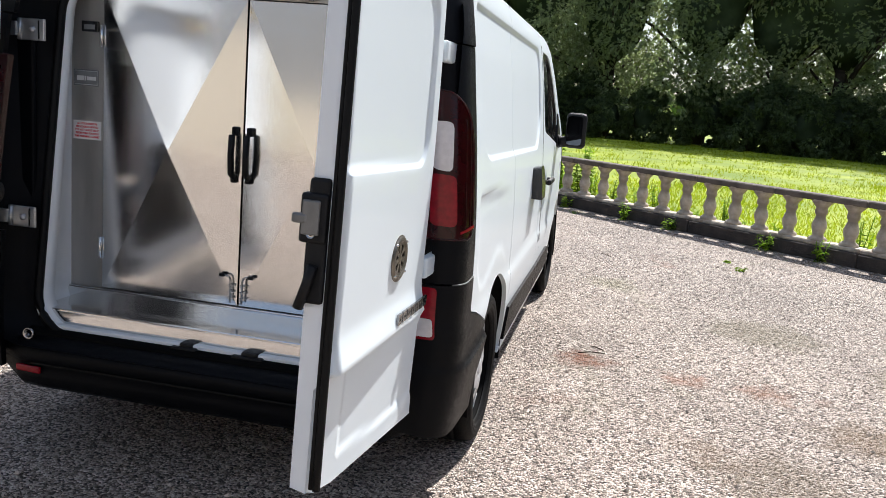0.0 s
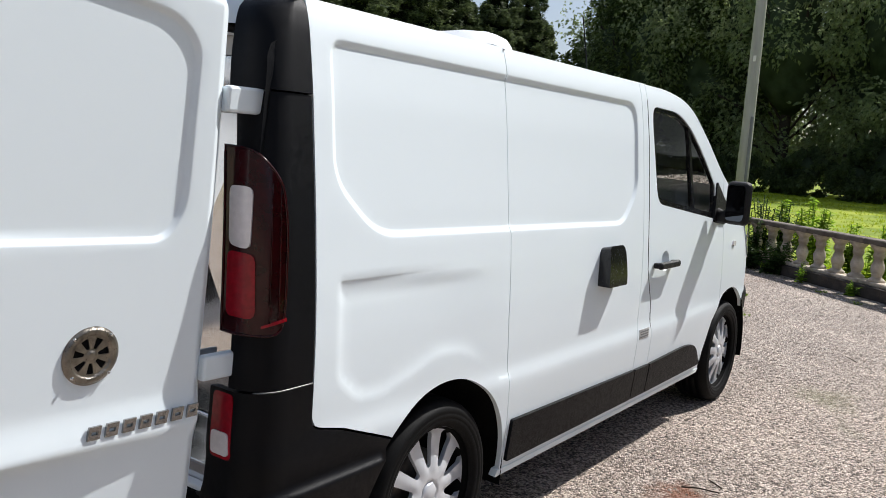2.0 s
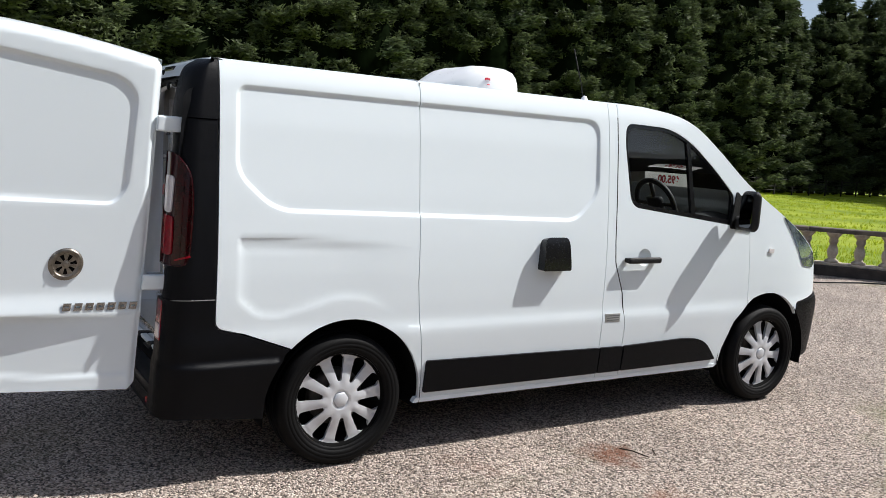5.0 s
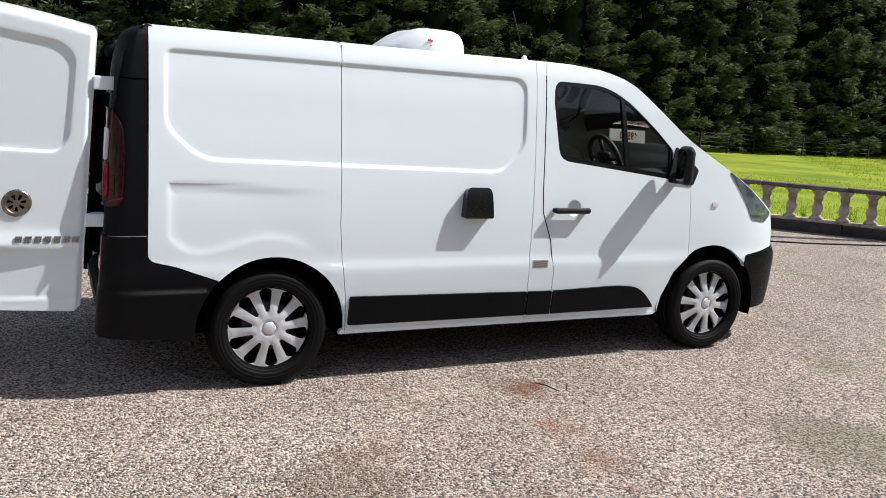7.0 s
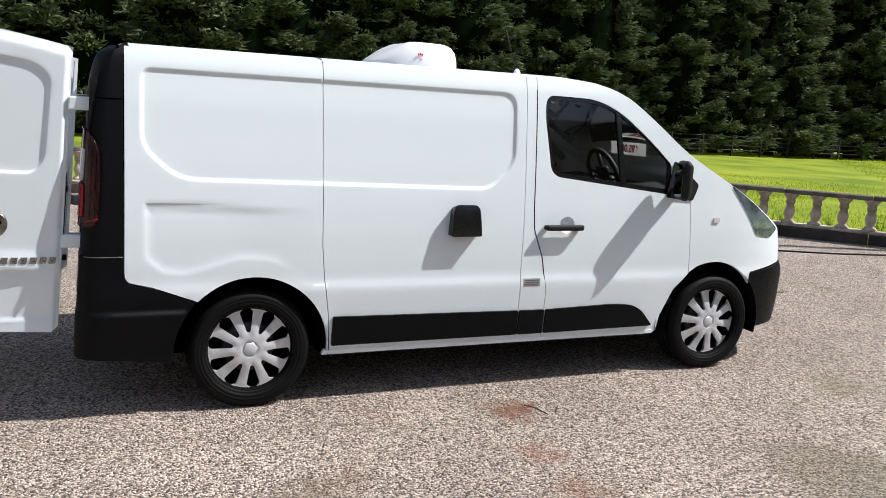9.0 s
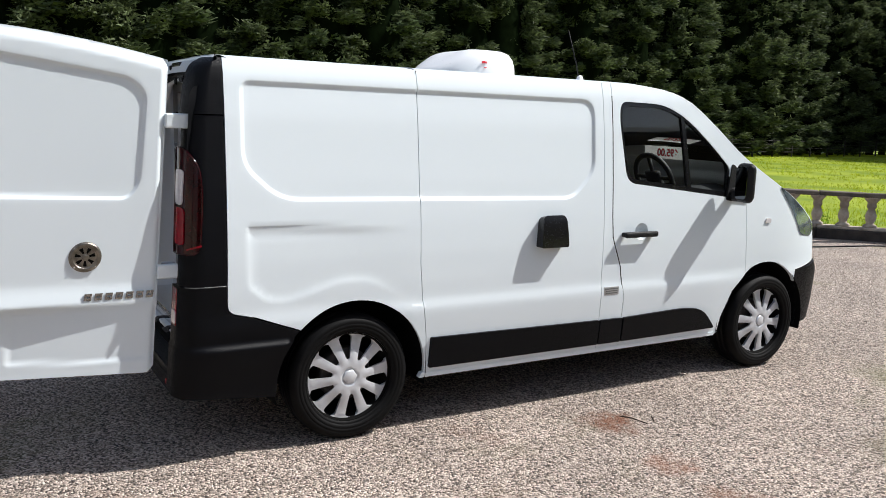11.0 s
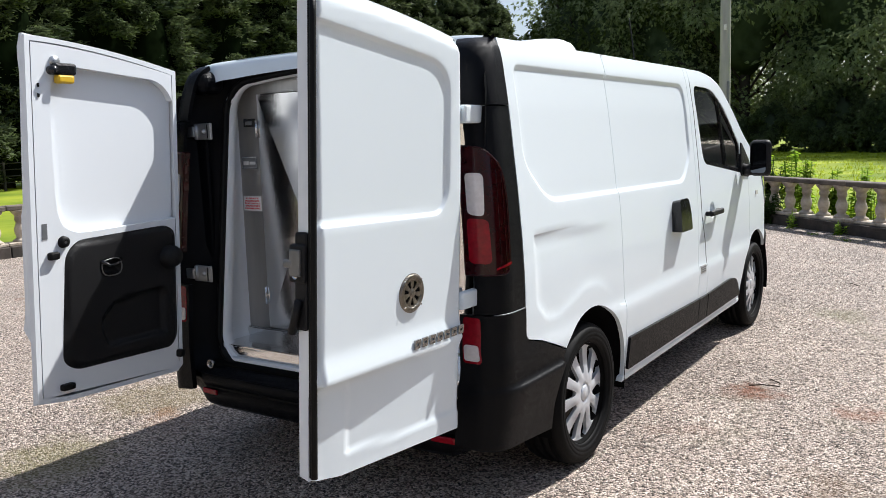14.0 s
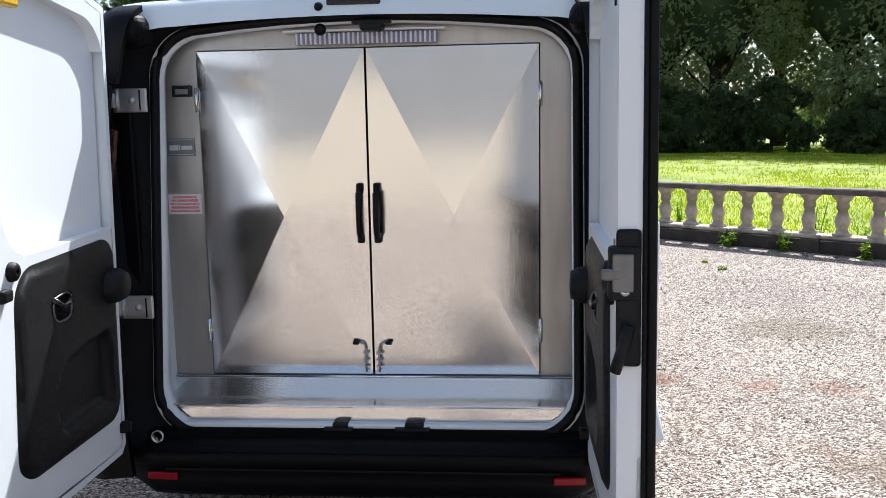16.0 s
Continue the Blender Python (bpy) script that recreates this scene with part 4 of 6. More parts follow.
    part("side_indicator", sheet(flip(ind, s), flank(s, 0.008), step=0.03, depth=0.012), CLEAR, van)
    # tail lamp wrapping the corner
    lens_edge = [(-0.750, 1.40), (-0.815, 1.47), (-0.905, 1.475), (-0.905, 1.0), (-0.745, 0.998), (-0.738, 1.06), (-0.735, 1.28)]
    lamp = rounded(lens_edge, [0.05, 0.03, 0, 0, 0.03, 0.03, 0.08], 4)
    t = part("tail_lamp", sheet(flip(lamp, s), flank(s, 0.012), step=0.03, depth=0.03), DEEP_RED, van, "dark red tail lamp lens")
    rev = rounded([(-0.815, 1.375), (-0.880, 1.375), (-0.880, 1.225), (-0.820, 1.215)], 0.02, 3)
    part("reversing_lens", sheet(flip(rev, s), flank(s, 0.018), step=0.03, depth=0.01), CLEAR, t, "clear reversing lamp lens")
    stop = rounded([(-0.808, 1.205), (-0.884, 1.21), (-0.884, 1.045), (-0.804, 1.04)], 0.02, 3)
    part("stop_lens", sheet(flip(stop, s), flank(s, 0.018), step=0.03, depth=0.01), RED, t, "bright red stop lamp lens")
    edge = [side_point(s, u, z, 0.0125) for u, z in resample(lamp, 0.02)]
    part("lens_border", tube(edge, 0.0035, 6, True), DEEP_RED, t)
    for u in (-0.772, -0.752):
        part("lens_rib", tube([side_point(s, u, z, 0.0125) for z in np.linspace(1.03, 1.385, 12)], 0.0018, 5), DEEP_RED, t)
    lip = [(-0.736, 1.045), (-0.790, 1.025), (-0.790, 1.018), (-0.734, 1.036)]
    part("lens_rib", sheet(flip(lip, s), flank(s, 0.017), step=0.03, depth=0.008), RED, t)
    low = rounded([(-0.850, 0.838), (-0.925, 0.838), (-0.925, 0.665), (-0.846, 0.665)], 0.015, 3)
    t2 = part("lower_rear_lamp", sheet(flip(low, s), flank(s, 0.005), step=0.03, depth=0.02), RED, van, "red lower rear lamp")
    low2 = rounded([(-0.856, 0.735), (-0.918, 0.735), (-0.918, 0.675), (-0.852, 0.675)], 0.012, 3)
    part("clear_lens", sheet(flip(low2, s), flank(s, 0.009), step=0.03, depth=0.008), CLEAR, t2)

# door handle, side vent box and badge on the driver's side; the plain handle on the other
for s in (1, -1):
    hb = box((0.030, 0.26, 0.036), (s * 0.972, 1.862, 0.990), 0.013, 3)
    h = part("door_handle", hb, BLACK_TRIM, van)
    for y in (1.748, 1.976):
        part("handle_mount", box((0.03, 0.035, 0.028), (s * 0.952, y, 0.990), 0.008), BLACK_TRIM, h)
    bowl = [(u * 0.985 + 1.895 * 0.015, z * 0.985 + 1.002 * 0.015) for u, z in DISH]
    part("handle_recess", sheet(flip(bowl, s), lambda u, z, s=s: side_point(s, u * s, z, -0.030 * max(0.0, 1 - ((u * s - 1.895) ** 2 + (z - 1.002) ** 2) / 0.0513 ** 2) ** 0.7), step=0.008, depth=0), WHITE, h)


def hood_point(u, v):
    """Side vent hood: flat top lip, leaning front, wider at the foot."""
    t = (v - 0.945) / 0.185
    d = 0.062 - 0.022 * max(0, t) ** 2
    w = 1 - 0.15 * t
    return (0.932 + d, 1.200 + (u - 1.200) * w, v)


hood = part("vent_hood", sheet(rounded([(1.105, 0.945), (1.295, 0.945), (1.295, 1.125), (1.105, 1.125)], [0.012, 0.012, 0.04, 0.04], 4), hood_point, step=0.02, depth=0.085, back=True), GLOSS_BLACK, van, "glossy black plastic side vent hood")
badge = part("model_badge", box((0.004, 0.115, 0.05), (0.9475, 1.672, 0.655), 0.0015), GREY_METAL, van)
for k, z in enumerate((0.668, 0.655, 0.642)):
    part("badge_line", box((0.002, 0.09 if k else 0.1, 0.006), (0.951, 1.672, z), 0), GREY_PLATE, badge)


def top_shell(y0, y1, s0, s1, ny, ns, lift=0.0):
    """Roof, windscreen or bonnet between the two shoulders; s runs across from -1 to 1."""
    vs, fs = [], []
    for i in range(ny + 1):
        y = y0 + (y1 - y0) * i / ny
        z0 = shoulder(y)
        w = half_width(z0) * nose(y)
        crown = float(np.interp(y, [1.9, 2.5, 3.3, 4.05], [0.033, 0.04, 0.045, 0.02]))
        for j in range(ns + 1):
            sv = s0 + (s1 - s0) * j / ns
            sv = math.sin(sv * math.pi / 2) if abs(s0) == 1 and abs(s1) == 1 else sv
            vs.append((w * sv, y - tuck(y, z0) + (0.10 * (1 - sv * sv) if 2.1 < y < 3.2 else 0), z0 + crown * (1 - abs(sv) ** 5) + lift))
    for i in range(ny):
        for j in range(ns):
            a = i * (ns + 1) + j
            fs.append((a, a + 1, a + ns + 2, a + ns + 1))
    return mesh_of("shell", vs, fs)


roof = part("roof", top_shell(-0.60, 2.22, -1, 1, 30, 40), WHITE, van)
part("bonnet", top_shell(2.98, 4.04, -1, 1, 16, 24), WHITE, van)
for s in (1, -1):
    part("windscreen_pillar", top_shell(2.22, 2.98, s * 0.86, s * 1.0, 16, 6), WHITE, van)
ws = part("windscreen", top_shell(2.22, 2.98, -0.86, 0.86, 12, 16), GLASS, van)
ws.visible_shadow = False
part("roof_seam", tube([(0.835, 0.368, 1.868), (0.78, 0.368, 1.887), (0.70, 0.368, 1.894), (0.4, 0.368, 1.908), (-0.4, 0.368, 1.908), (-0.7, 0.368, 1.894)], 0.003, 6), GREY_METAL, van)
# wheels: tyre, rim cap with ten spokes, brake disc behind
def tyre_mesh():
    prof = [(0.232, 0.088), (0.239, 0.1005), (0.243, 0.098), (0.247, 0.104), (0.262, 0.1105), (0.2645, 0.1085), (0.267, 0.111), (0.280, 0.112), (0.283, 0.1095), (0.286, 0.1115), (0.302, 0.107), (0.305, 0.103),
            (0.316, 0.094), (0.323, 0.078)]
    ring = prof + [(0.3270, 0.045), (0.320, 0.043), (0.320, 0.037), (0.3280, 0.035), (0.3280, 0.006), (0.321, 0.004), (0.321, -0.004), (0.3280, -0.006),
                   (0.3280, -0.035), (0.320, -0.037), (0.320, -0.043), (0.3270, -0.045)] + [(r, -h) for r, h in reversed(prof)]
    return lathe(ring, 56, "X")


def cap_mesh(s):
    loops = [arc(0, 0, 0.235, 0, 360, 64)[:-1]]
    holes = []
    for k in range(10):
        a = 36 * k + 18
        w0, w1 = 5.6, 10.2
        way = [(0.098, -w0), (0.150, -8.8), (0.207, -w1), (0.219, -6.0), (0.222, 0), (0.219, 6.0), (0.207, w1), (0.150, 8.8), (0.098, w0), (0.092, 0)]
        holes.append(rounded([(r * math.cos(radians(a + b)), r * math.sin(radians(a + b))) for r, b in way], 0.007, 3))

    def fn(u, v):
        r = math.hypot(u, v)
        a = math.degrees(math.atan2(v, u)) % 36
        rib = 0.003 * math.cos(radians((a if a < 18 else 36 - a) * 8)) * ease((r - 0.06) / 0.04) * ease((0.215 - r) / 0.02)
        x = 0.088 - 0.020 * ease((r - 0.06) / 0.14) + rib - 0.012 * ease((0.05 - r) / 0.02)
        return (x, u, v)
    return sheet(loops[0], fn, holes, step=0.011, depth=0.018, edge=0.012)


TYRE_ME, CAP_ME = bpy.data.meshes.new("tyre"), cap_mesh(1)
bmt = tyre_mesh()
bmt.to_mesh(TYRE_ME)
bmt.free()
TYRE_ME.materials.append(TYRE)
CAP_ME.materials.append(SILVER)
for y in (0.0, 3.098):
    for s in (1, -1):
        m = pose(s * 0.812, y, 0.3255, 7 * y + 6, 0, 0) if s > 0 else pose(s * 0.812, y, 0.3255, 0, 0, 180)
        w = part("wheel", TYRE_ME, None, van)
        w.matrix_basis = m
        c = part("hubcap", CAP_ME, None, w, "silver ten-spoke hubcap")
        part("brake_disc", lathe([(0.0, 0.03), (0.13, 0.03), (0.14, 0.02), (0.14, -0.02)], 32, "X"), DISC, w)
        part("hubcap_rim", lathe([(0.2235, 0.066), (0.2275, 0.0715), (0.232, 0.0725), (0.2355, 0.070), (0.237, 0.062)], 64, "X"), SILVER, c)
        part("rim", lathe([(0.231, 0.085), (0.221, 0.07), (0.195, -0.07), (0.06, -0.07), (0.0, -0.07)], 40, "X"), DARK, w)
        e = lathe([(0.040, 0.070), (0.040, 0.086), (0.034, 0.090), (0.0, 0.090)], 6, "X")
        part("hub_emblem", e, SILVER, c)
        part("hub_ring", lathe([(0.041, 0.078), (0.044, 0.0835), (0.050, 0.083), (0.052, 0.077)], 12, "X"), LOCK_METAL, c)
        for k in range(5):
            a = radians(72 * k + 9)
            part("wheel_bolt", lathe([(0.009, 0.06), (0.009, 0.082), (0.0, 0.085)], 8, "X", (0, 0.056 * math.cos(a), 0.056 * math.sin(a))), GREY_METAL, w)
        # arch liner
        cy, cr = (0.01, 0.415) if y < 1 else (3.065, 0.43)
        pts = arc(cy, 0.325, cr, -12, 192, 24)
        vs = [(s * 0.925, a, b) for a, b in pts] + [(s * 0.60, a, b) for a, b in pts]
        k = len(pts)
        fs = [(i, i + 1, k + i + 1, k + i) for i in range(k - 1)] + [tuple(range(k, 2 * k))]
        part("arch_liner", mesh_of("liner", vs, fs), DARK, van)
part("underbody", box((1.20, 4.5, 0.16), (0, 1.55, 0.36), 0.03), DARK, van)
part("sill_beam", box((0.16, 2.16, 0.10), (0.80, 1.55, 0.335), 0.02), DARK, van)
part("sill_beam", box((0.16, 2.16, 0.10), (-0.80, 1.55, 0.335), 0.02), DARK, van)
part("rear_valance", box((1.5, 0.36, 0.20), (0, -0.60, 0.37), 0.03), DARK, van)

# rear bumper across the back
prof = [(-0.69, 0.452), (-0.78, 0.449), (-0.825, 0.440), (-0.850, 0.419), (-0.856, 0.395), (-0.842, 0.364), (-0.838, 0.361), (-0.845, 0.328), (-0.840, 0.285), (-0.815, 0.262), (-0.73, 0.255), (-0.67, 0.26)]
vs, fs = [], []
xs = np.concatenate([[-0.86, -0.82, -0.77], np.linspace(-0.70, 0.70, 15), [0.77, 0.82, 0.86]])
for x in xs:
    pull = 0.075 * ease((abs(x) - 0.66) / 0.22)
    for y, z in prof:
        vs.append((x, y + pull * (1 if y < -0.74 else 0), z + (0.05 * ease((abs(x) - 0.68) / 0.16) if z < 0.31 else 0)))
k = len(prof)
for i in range(len(xs) - 1):
    for j in range(k - 1):
        fs.append((i * k + j, i * k + j + 1, (i + 1) * k + j + 1, (i + 1) * k + j))
rb = part("rear_bumper", mesh_of("rear_bumper", vs, fs), BLACK, van, "black plastic rear step bumper")
for s in (1, -1):
    part("reflector", box((0.105, 0.012, 0.026), (0.01 + s * 0.668, -0.845, 0.340), 0.004, m=Matrix.Rotation(s * 0.07, 4, "Z")), RED, rb, "red rear reflector")
part("bumper_groove", box((1.3, 0.006, 0.008), (0, -0.843, 0.362), 0.002), RUBBER, rb)

# the rear opening: header, jamb, rubber seal, sill
def opening(sx, z0, z1, r, y, bulge=0.0, n=8, deep=1.0):
    """A rounded ring round the rear opening; deep 1 lies on the raked inner flange, 0 on the outer corner."""
    pts = []
    for cx, cz, a0 in ((1, 1, 0), (-1, 1, 90), (-1, -1, 180), (1, -1, 270)):
        px, pz = cx * (sx - r), (z1 - r if cz > 0 else z0 + r)
        for i in range(n + 1):
            a = radians(a0 + 90 * i / n)
            pts.append((px + r * math.cos(a), pz + r * math.sin(a)))
        if cz > 0 and cx > 0:
            for i in range(1, 8):
                t = 1 - 2 * i / 8
                pts.append((t * (sx - r), z1 + bulge * (1 - t * t)))
    def fore(z):
        return -0.06 * (1.3 - z) + deep * (0.05 + 0.068 * (z - 0.47)) + (1 - deep) * 0.17 * ease((z - 1.70) / 0.10)
    return [(x * (1 + 0.032 * ease((-y - 0.55) / 0.1)) + 0.004, y + fore(z) * ease((-y - 0.49) / 0.22), z + 0.018 * ease((z - 1.2) / 0.6)) for x, z in pts]


def ringed(rings, name, mat, label=""):
    k = len(rings[0])
    vs = [p for r in rings for p in r]
    fs = [(i * k + j, i * k + (j + 1) % k, (i + 1) * k + (j + 1) % k, (i + 1) * k + j) for i in range(len(rings) - 1) for j in range(k)]
    return part(name, mesh_of(name, vs, fs), mat, van, label)


ringed([opening(0.835, 0.425, 1.825, 0.17, -0.800, 0.025, deep=0.0), opening(0.815, 0.420, 1.822, 0.17, -0.790, 0.028, deep=0.4), opening(0.785, 0.420, 1.816, 0.165, -0.745, 0.030, deep=0.9), opening(0.710, 0.433, 1.803, 0.16, -0.735, 0.032)],
       "pillar_return", BLACK, "black inner return of the rear pillars")
ringed([opening(0.710, 0.433, 1.803, 0.16, -0.734, 0.032), opening(0.677, 0.460, 1.772, 0.15, -0.729, 0.032), opening(0.672, 0.464, 1.767, 0.145, -0.705, 0.032), opening(0.677, 0.466, 1.78, 0.14, -0.665, 0.02),
        opening(0.725, 0.475, 1.815, 0.12, -0.645, 0.01), opening(0.742, 0.48, 1.84, 0.10, -0.49, 0.0)], "door_aperture", WHITE_IN, "white painted rear door frame")
part("aperture_seal", tube(opening(0.690, 0.448, 1.788, 0.155, -0.740, 0.032), 0.016, 10, True), RUBBER, van, "black rubber door seal")
hdr = []
for i in range(25):
    x = -0.78 + 1.56 * i / 24
    top = 1.876 + 0.033 * (1 - (abs(x) / 0.826) ** 5)
    low = 1.803 + 0.030 * (1 - (x / 0.7) ** 2) if abs(x) < 0.7 else 1.793
    back = 0.045 * ease((abs(x) - 0.58) / 0.18)
    hdr += [(x, -0.590 - back, top + 0.001), (x, -0.617 - back, top - 0.014), (x, -0.632 - back, (top + low) / 2), (x, -0.640 - back, low)]
fs = [(i * 4 + j, i * 4 + j + 1, (i + 1) * 4 + j + 1, (i + 1) * 4 + j) for i in range(24) for j in range(3)]
header = part("roof_header", mesh_of("header", hdr, fs), WHITE, van)
part("high_brake_lamp", box((0.178, 0.02, 0.022), (-0.010, -0.628, 1.876), 0.006), GLOSS_BLACK, van)
part("header_grommet", lathe([(0.0, -0.013), (0.012, -0.012), (0.016, 0.0)], 14, "Y", (-0.125, -0.630, 1.862)), RUBBER, van)
part("upper_striker", merge(box((0.13, 0.03, 0.012), (0.045, -0.612, 1.812), 0.004), box((0.08, 0.05, 0.03), (0.045, -0.602, 1.800), 0.01)), BLACK_TRIM, van)
part("header_stop", lathe([(0.0, -0.012), (0.016, -0.010), (0.020, 0.0)], 14, "Y", (-0.128, -0.606, 1.793)), RUBBER, van)
part("sill_lip", box((1.31, 0.034, 0.030), (0.02, -0.722, 0.470), 0.006), WHITE_IN, van)
part("load_sill", box((1.30, 0.14, 0.03), (0.02, -0.665, 0.436), 0.01), WHITE_IN, van)
for x, w in ((-0.085, 0.10), (0.165, 0.12)):
    c = merge(box((w, 0.045, 0.012), (x, -0.735, 0.470), 0.004), box((w * 0.55, 0.05, 0.026), (x + 0.005, -0.72, 0.477), 0.008))
    part("sill_catch", c, BLACK_TRIM, van)
part("tie_ring", lathe([(0.020, 0.0), (0.024, -0.008), (0.020, -0.012), (0.014, -0.006), (0.013, 0.01)], 18, "Y", (-0.683, -0.806, 0.462)), CHROME, van)
for s in (1, -1):
    part("cap_top", box((0.135, 0.15, 0.11), (s * 0.750, -0.668, 1.800), 0.05, 5), BLACK, van, "black rounded top of the rear corner")
    part("pillar_infill", box((0.12, 0.024, 1.02), (s * 0.815, -0.672, 1.05), 0.01), BLACK, van)
part("cab_bulkhead", box((1.66, 0.03, 1.55), (0, 1.60, 1.06), 0.01), INTERIOR, van)

# hinge plates on the passenger-side rear pillar
for z, y in ((1.571, -0.704), (0.891, -0.760)):
    hp = part("pillar_hinge", box((0.115, 0.012, 0.078), (-0.748, y, z), 0.004), GREY_METAL, van, "bare metal rear door hinge")
    part("hinge_knuckle", tube([(-0.790, y - 0.008, z - 0.036), (-0.790, y - 0.008, z + 0.036)], 0.009, 10), GREY_METAL, hp)
    part("hinge_crease", box((0.004, 0.006, 0.066), (-0.712, y - 0.007, z), 0.001), RUBBER, hp)
    part("hinge_bolt", lathe([(0.0, -0.012), (0.010, -0.010), (0.013, 0.0)], 8, "Y", (-0.738, y - 0.006, z)), GREY_METAL, hp)
    part("hinge_strap", box((0.11, 0.014, 0.05), (-0.845, y - 0.022, z), 0.004), GREY_METAL, hp)

# ---- rear doors, standing open ----
DOOR_W, DOOR_T = 0.745, 0.062


def door_frame(s, lift, deg):
    """Door-local place (w from the hinge, n outward, z up) to the van."""
    a = radians(deg)
    hx, hy = (0.825, -0.888) if s > 0 else (-0.885, -0.895)

    def f(w, n, z):
        lean = 0.067 * (1.3 - z)
        w = w + lean
        return (hx + s * (-math.sin(a) * w + math.cos(a) * n), hy - math.cos(a) * w - math.sin(a) * n, z + lift)
    return f


def inward(f, near, slope):
    """The door frame seen from its inner face, which is not parallel to the outer skin."""
    return lambda w, n, z: f(w, n + DOOR_T - (near - slope * min(0.75, max(0.0, w))), z)


def door_top(w):
    return 1.852 + 0.105 * (1 - (1 - min(1, max(0, w / DOOR_W))) ** 1.6)


PRESS = rounded([(0.94, 1.892), (0.15, 1.775), (0.080, 1.71), (0.090, 1.31), (0.14, 1.237), (0.94, 1.257)], [0, 0.08, 0.06, 0.05, 0.06, 0], 5)
PLATE = rounded([(-0.10, 0.84), (0.605, 0.84), (0.61, 0.53), (-0.10, 0.50)], 0.03, 4)
CREASE = [(0.01, 0.792), (0.74, 0.792), (0.74, 0.772), (0.01, 0.772)]
PRESS_D, PLATE_D = Press(PRESS, 0.020, 0.0016), Press(PLATE, 0.025, 0.003)


def outer_skin(w, z):
    n = 0.0
    n -= 0.0115 * PRESS_D(w, z)
    n += 0.020 * ease((0.89 - z) / 0.12) - (0.010 + 0.032 * min(1.0, max(0.0, w / 0.7))) * ease((0.792 - z) / 0.020)
    n -= 0.006 * PLATE_D(w, z) * ease((0.772 - z) / 0.02)
    n -= 0.025 * ease((0.035 - w) / 0.035) ** 2 + 0.02 * ease((w - DOOR_W + 0.025) / 0.025) ** 2
    n -= 0.032 * ease((z - door_top(w) + 0.065) / 0.065) ** 2
    n += 0.012 * math.sin(math.pi * min(1, max(0, (z - 0.5) / 1.4)))
    return n


def local_box(f, size, at, bevel=0.004, seg=2):
    b = box(size, at, bevel, seg)
    for v in b.verts:
        v.co = Vector(f(*v.co))
    bmesh.ops.recalc_face_normals(b, faces=b.faces[:])
    return b


def local(f, bm):
    for v in bm.verts:
        v.co = Vector(f(*v.co))
    bmesh.ops.recalc_face_normals(bm, faces=bm.faces[:])
    return bm


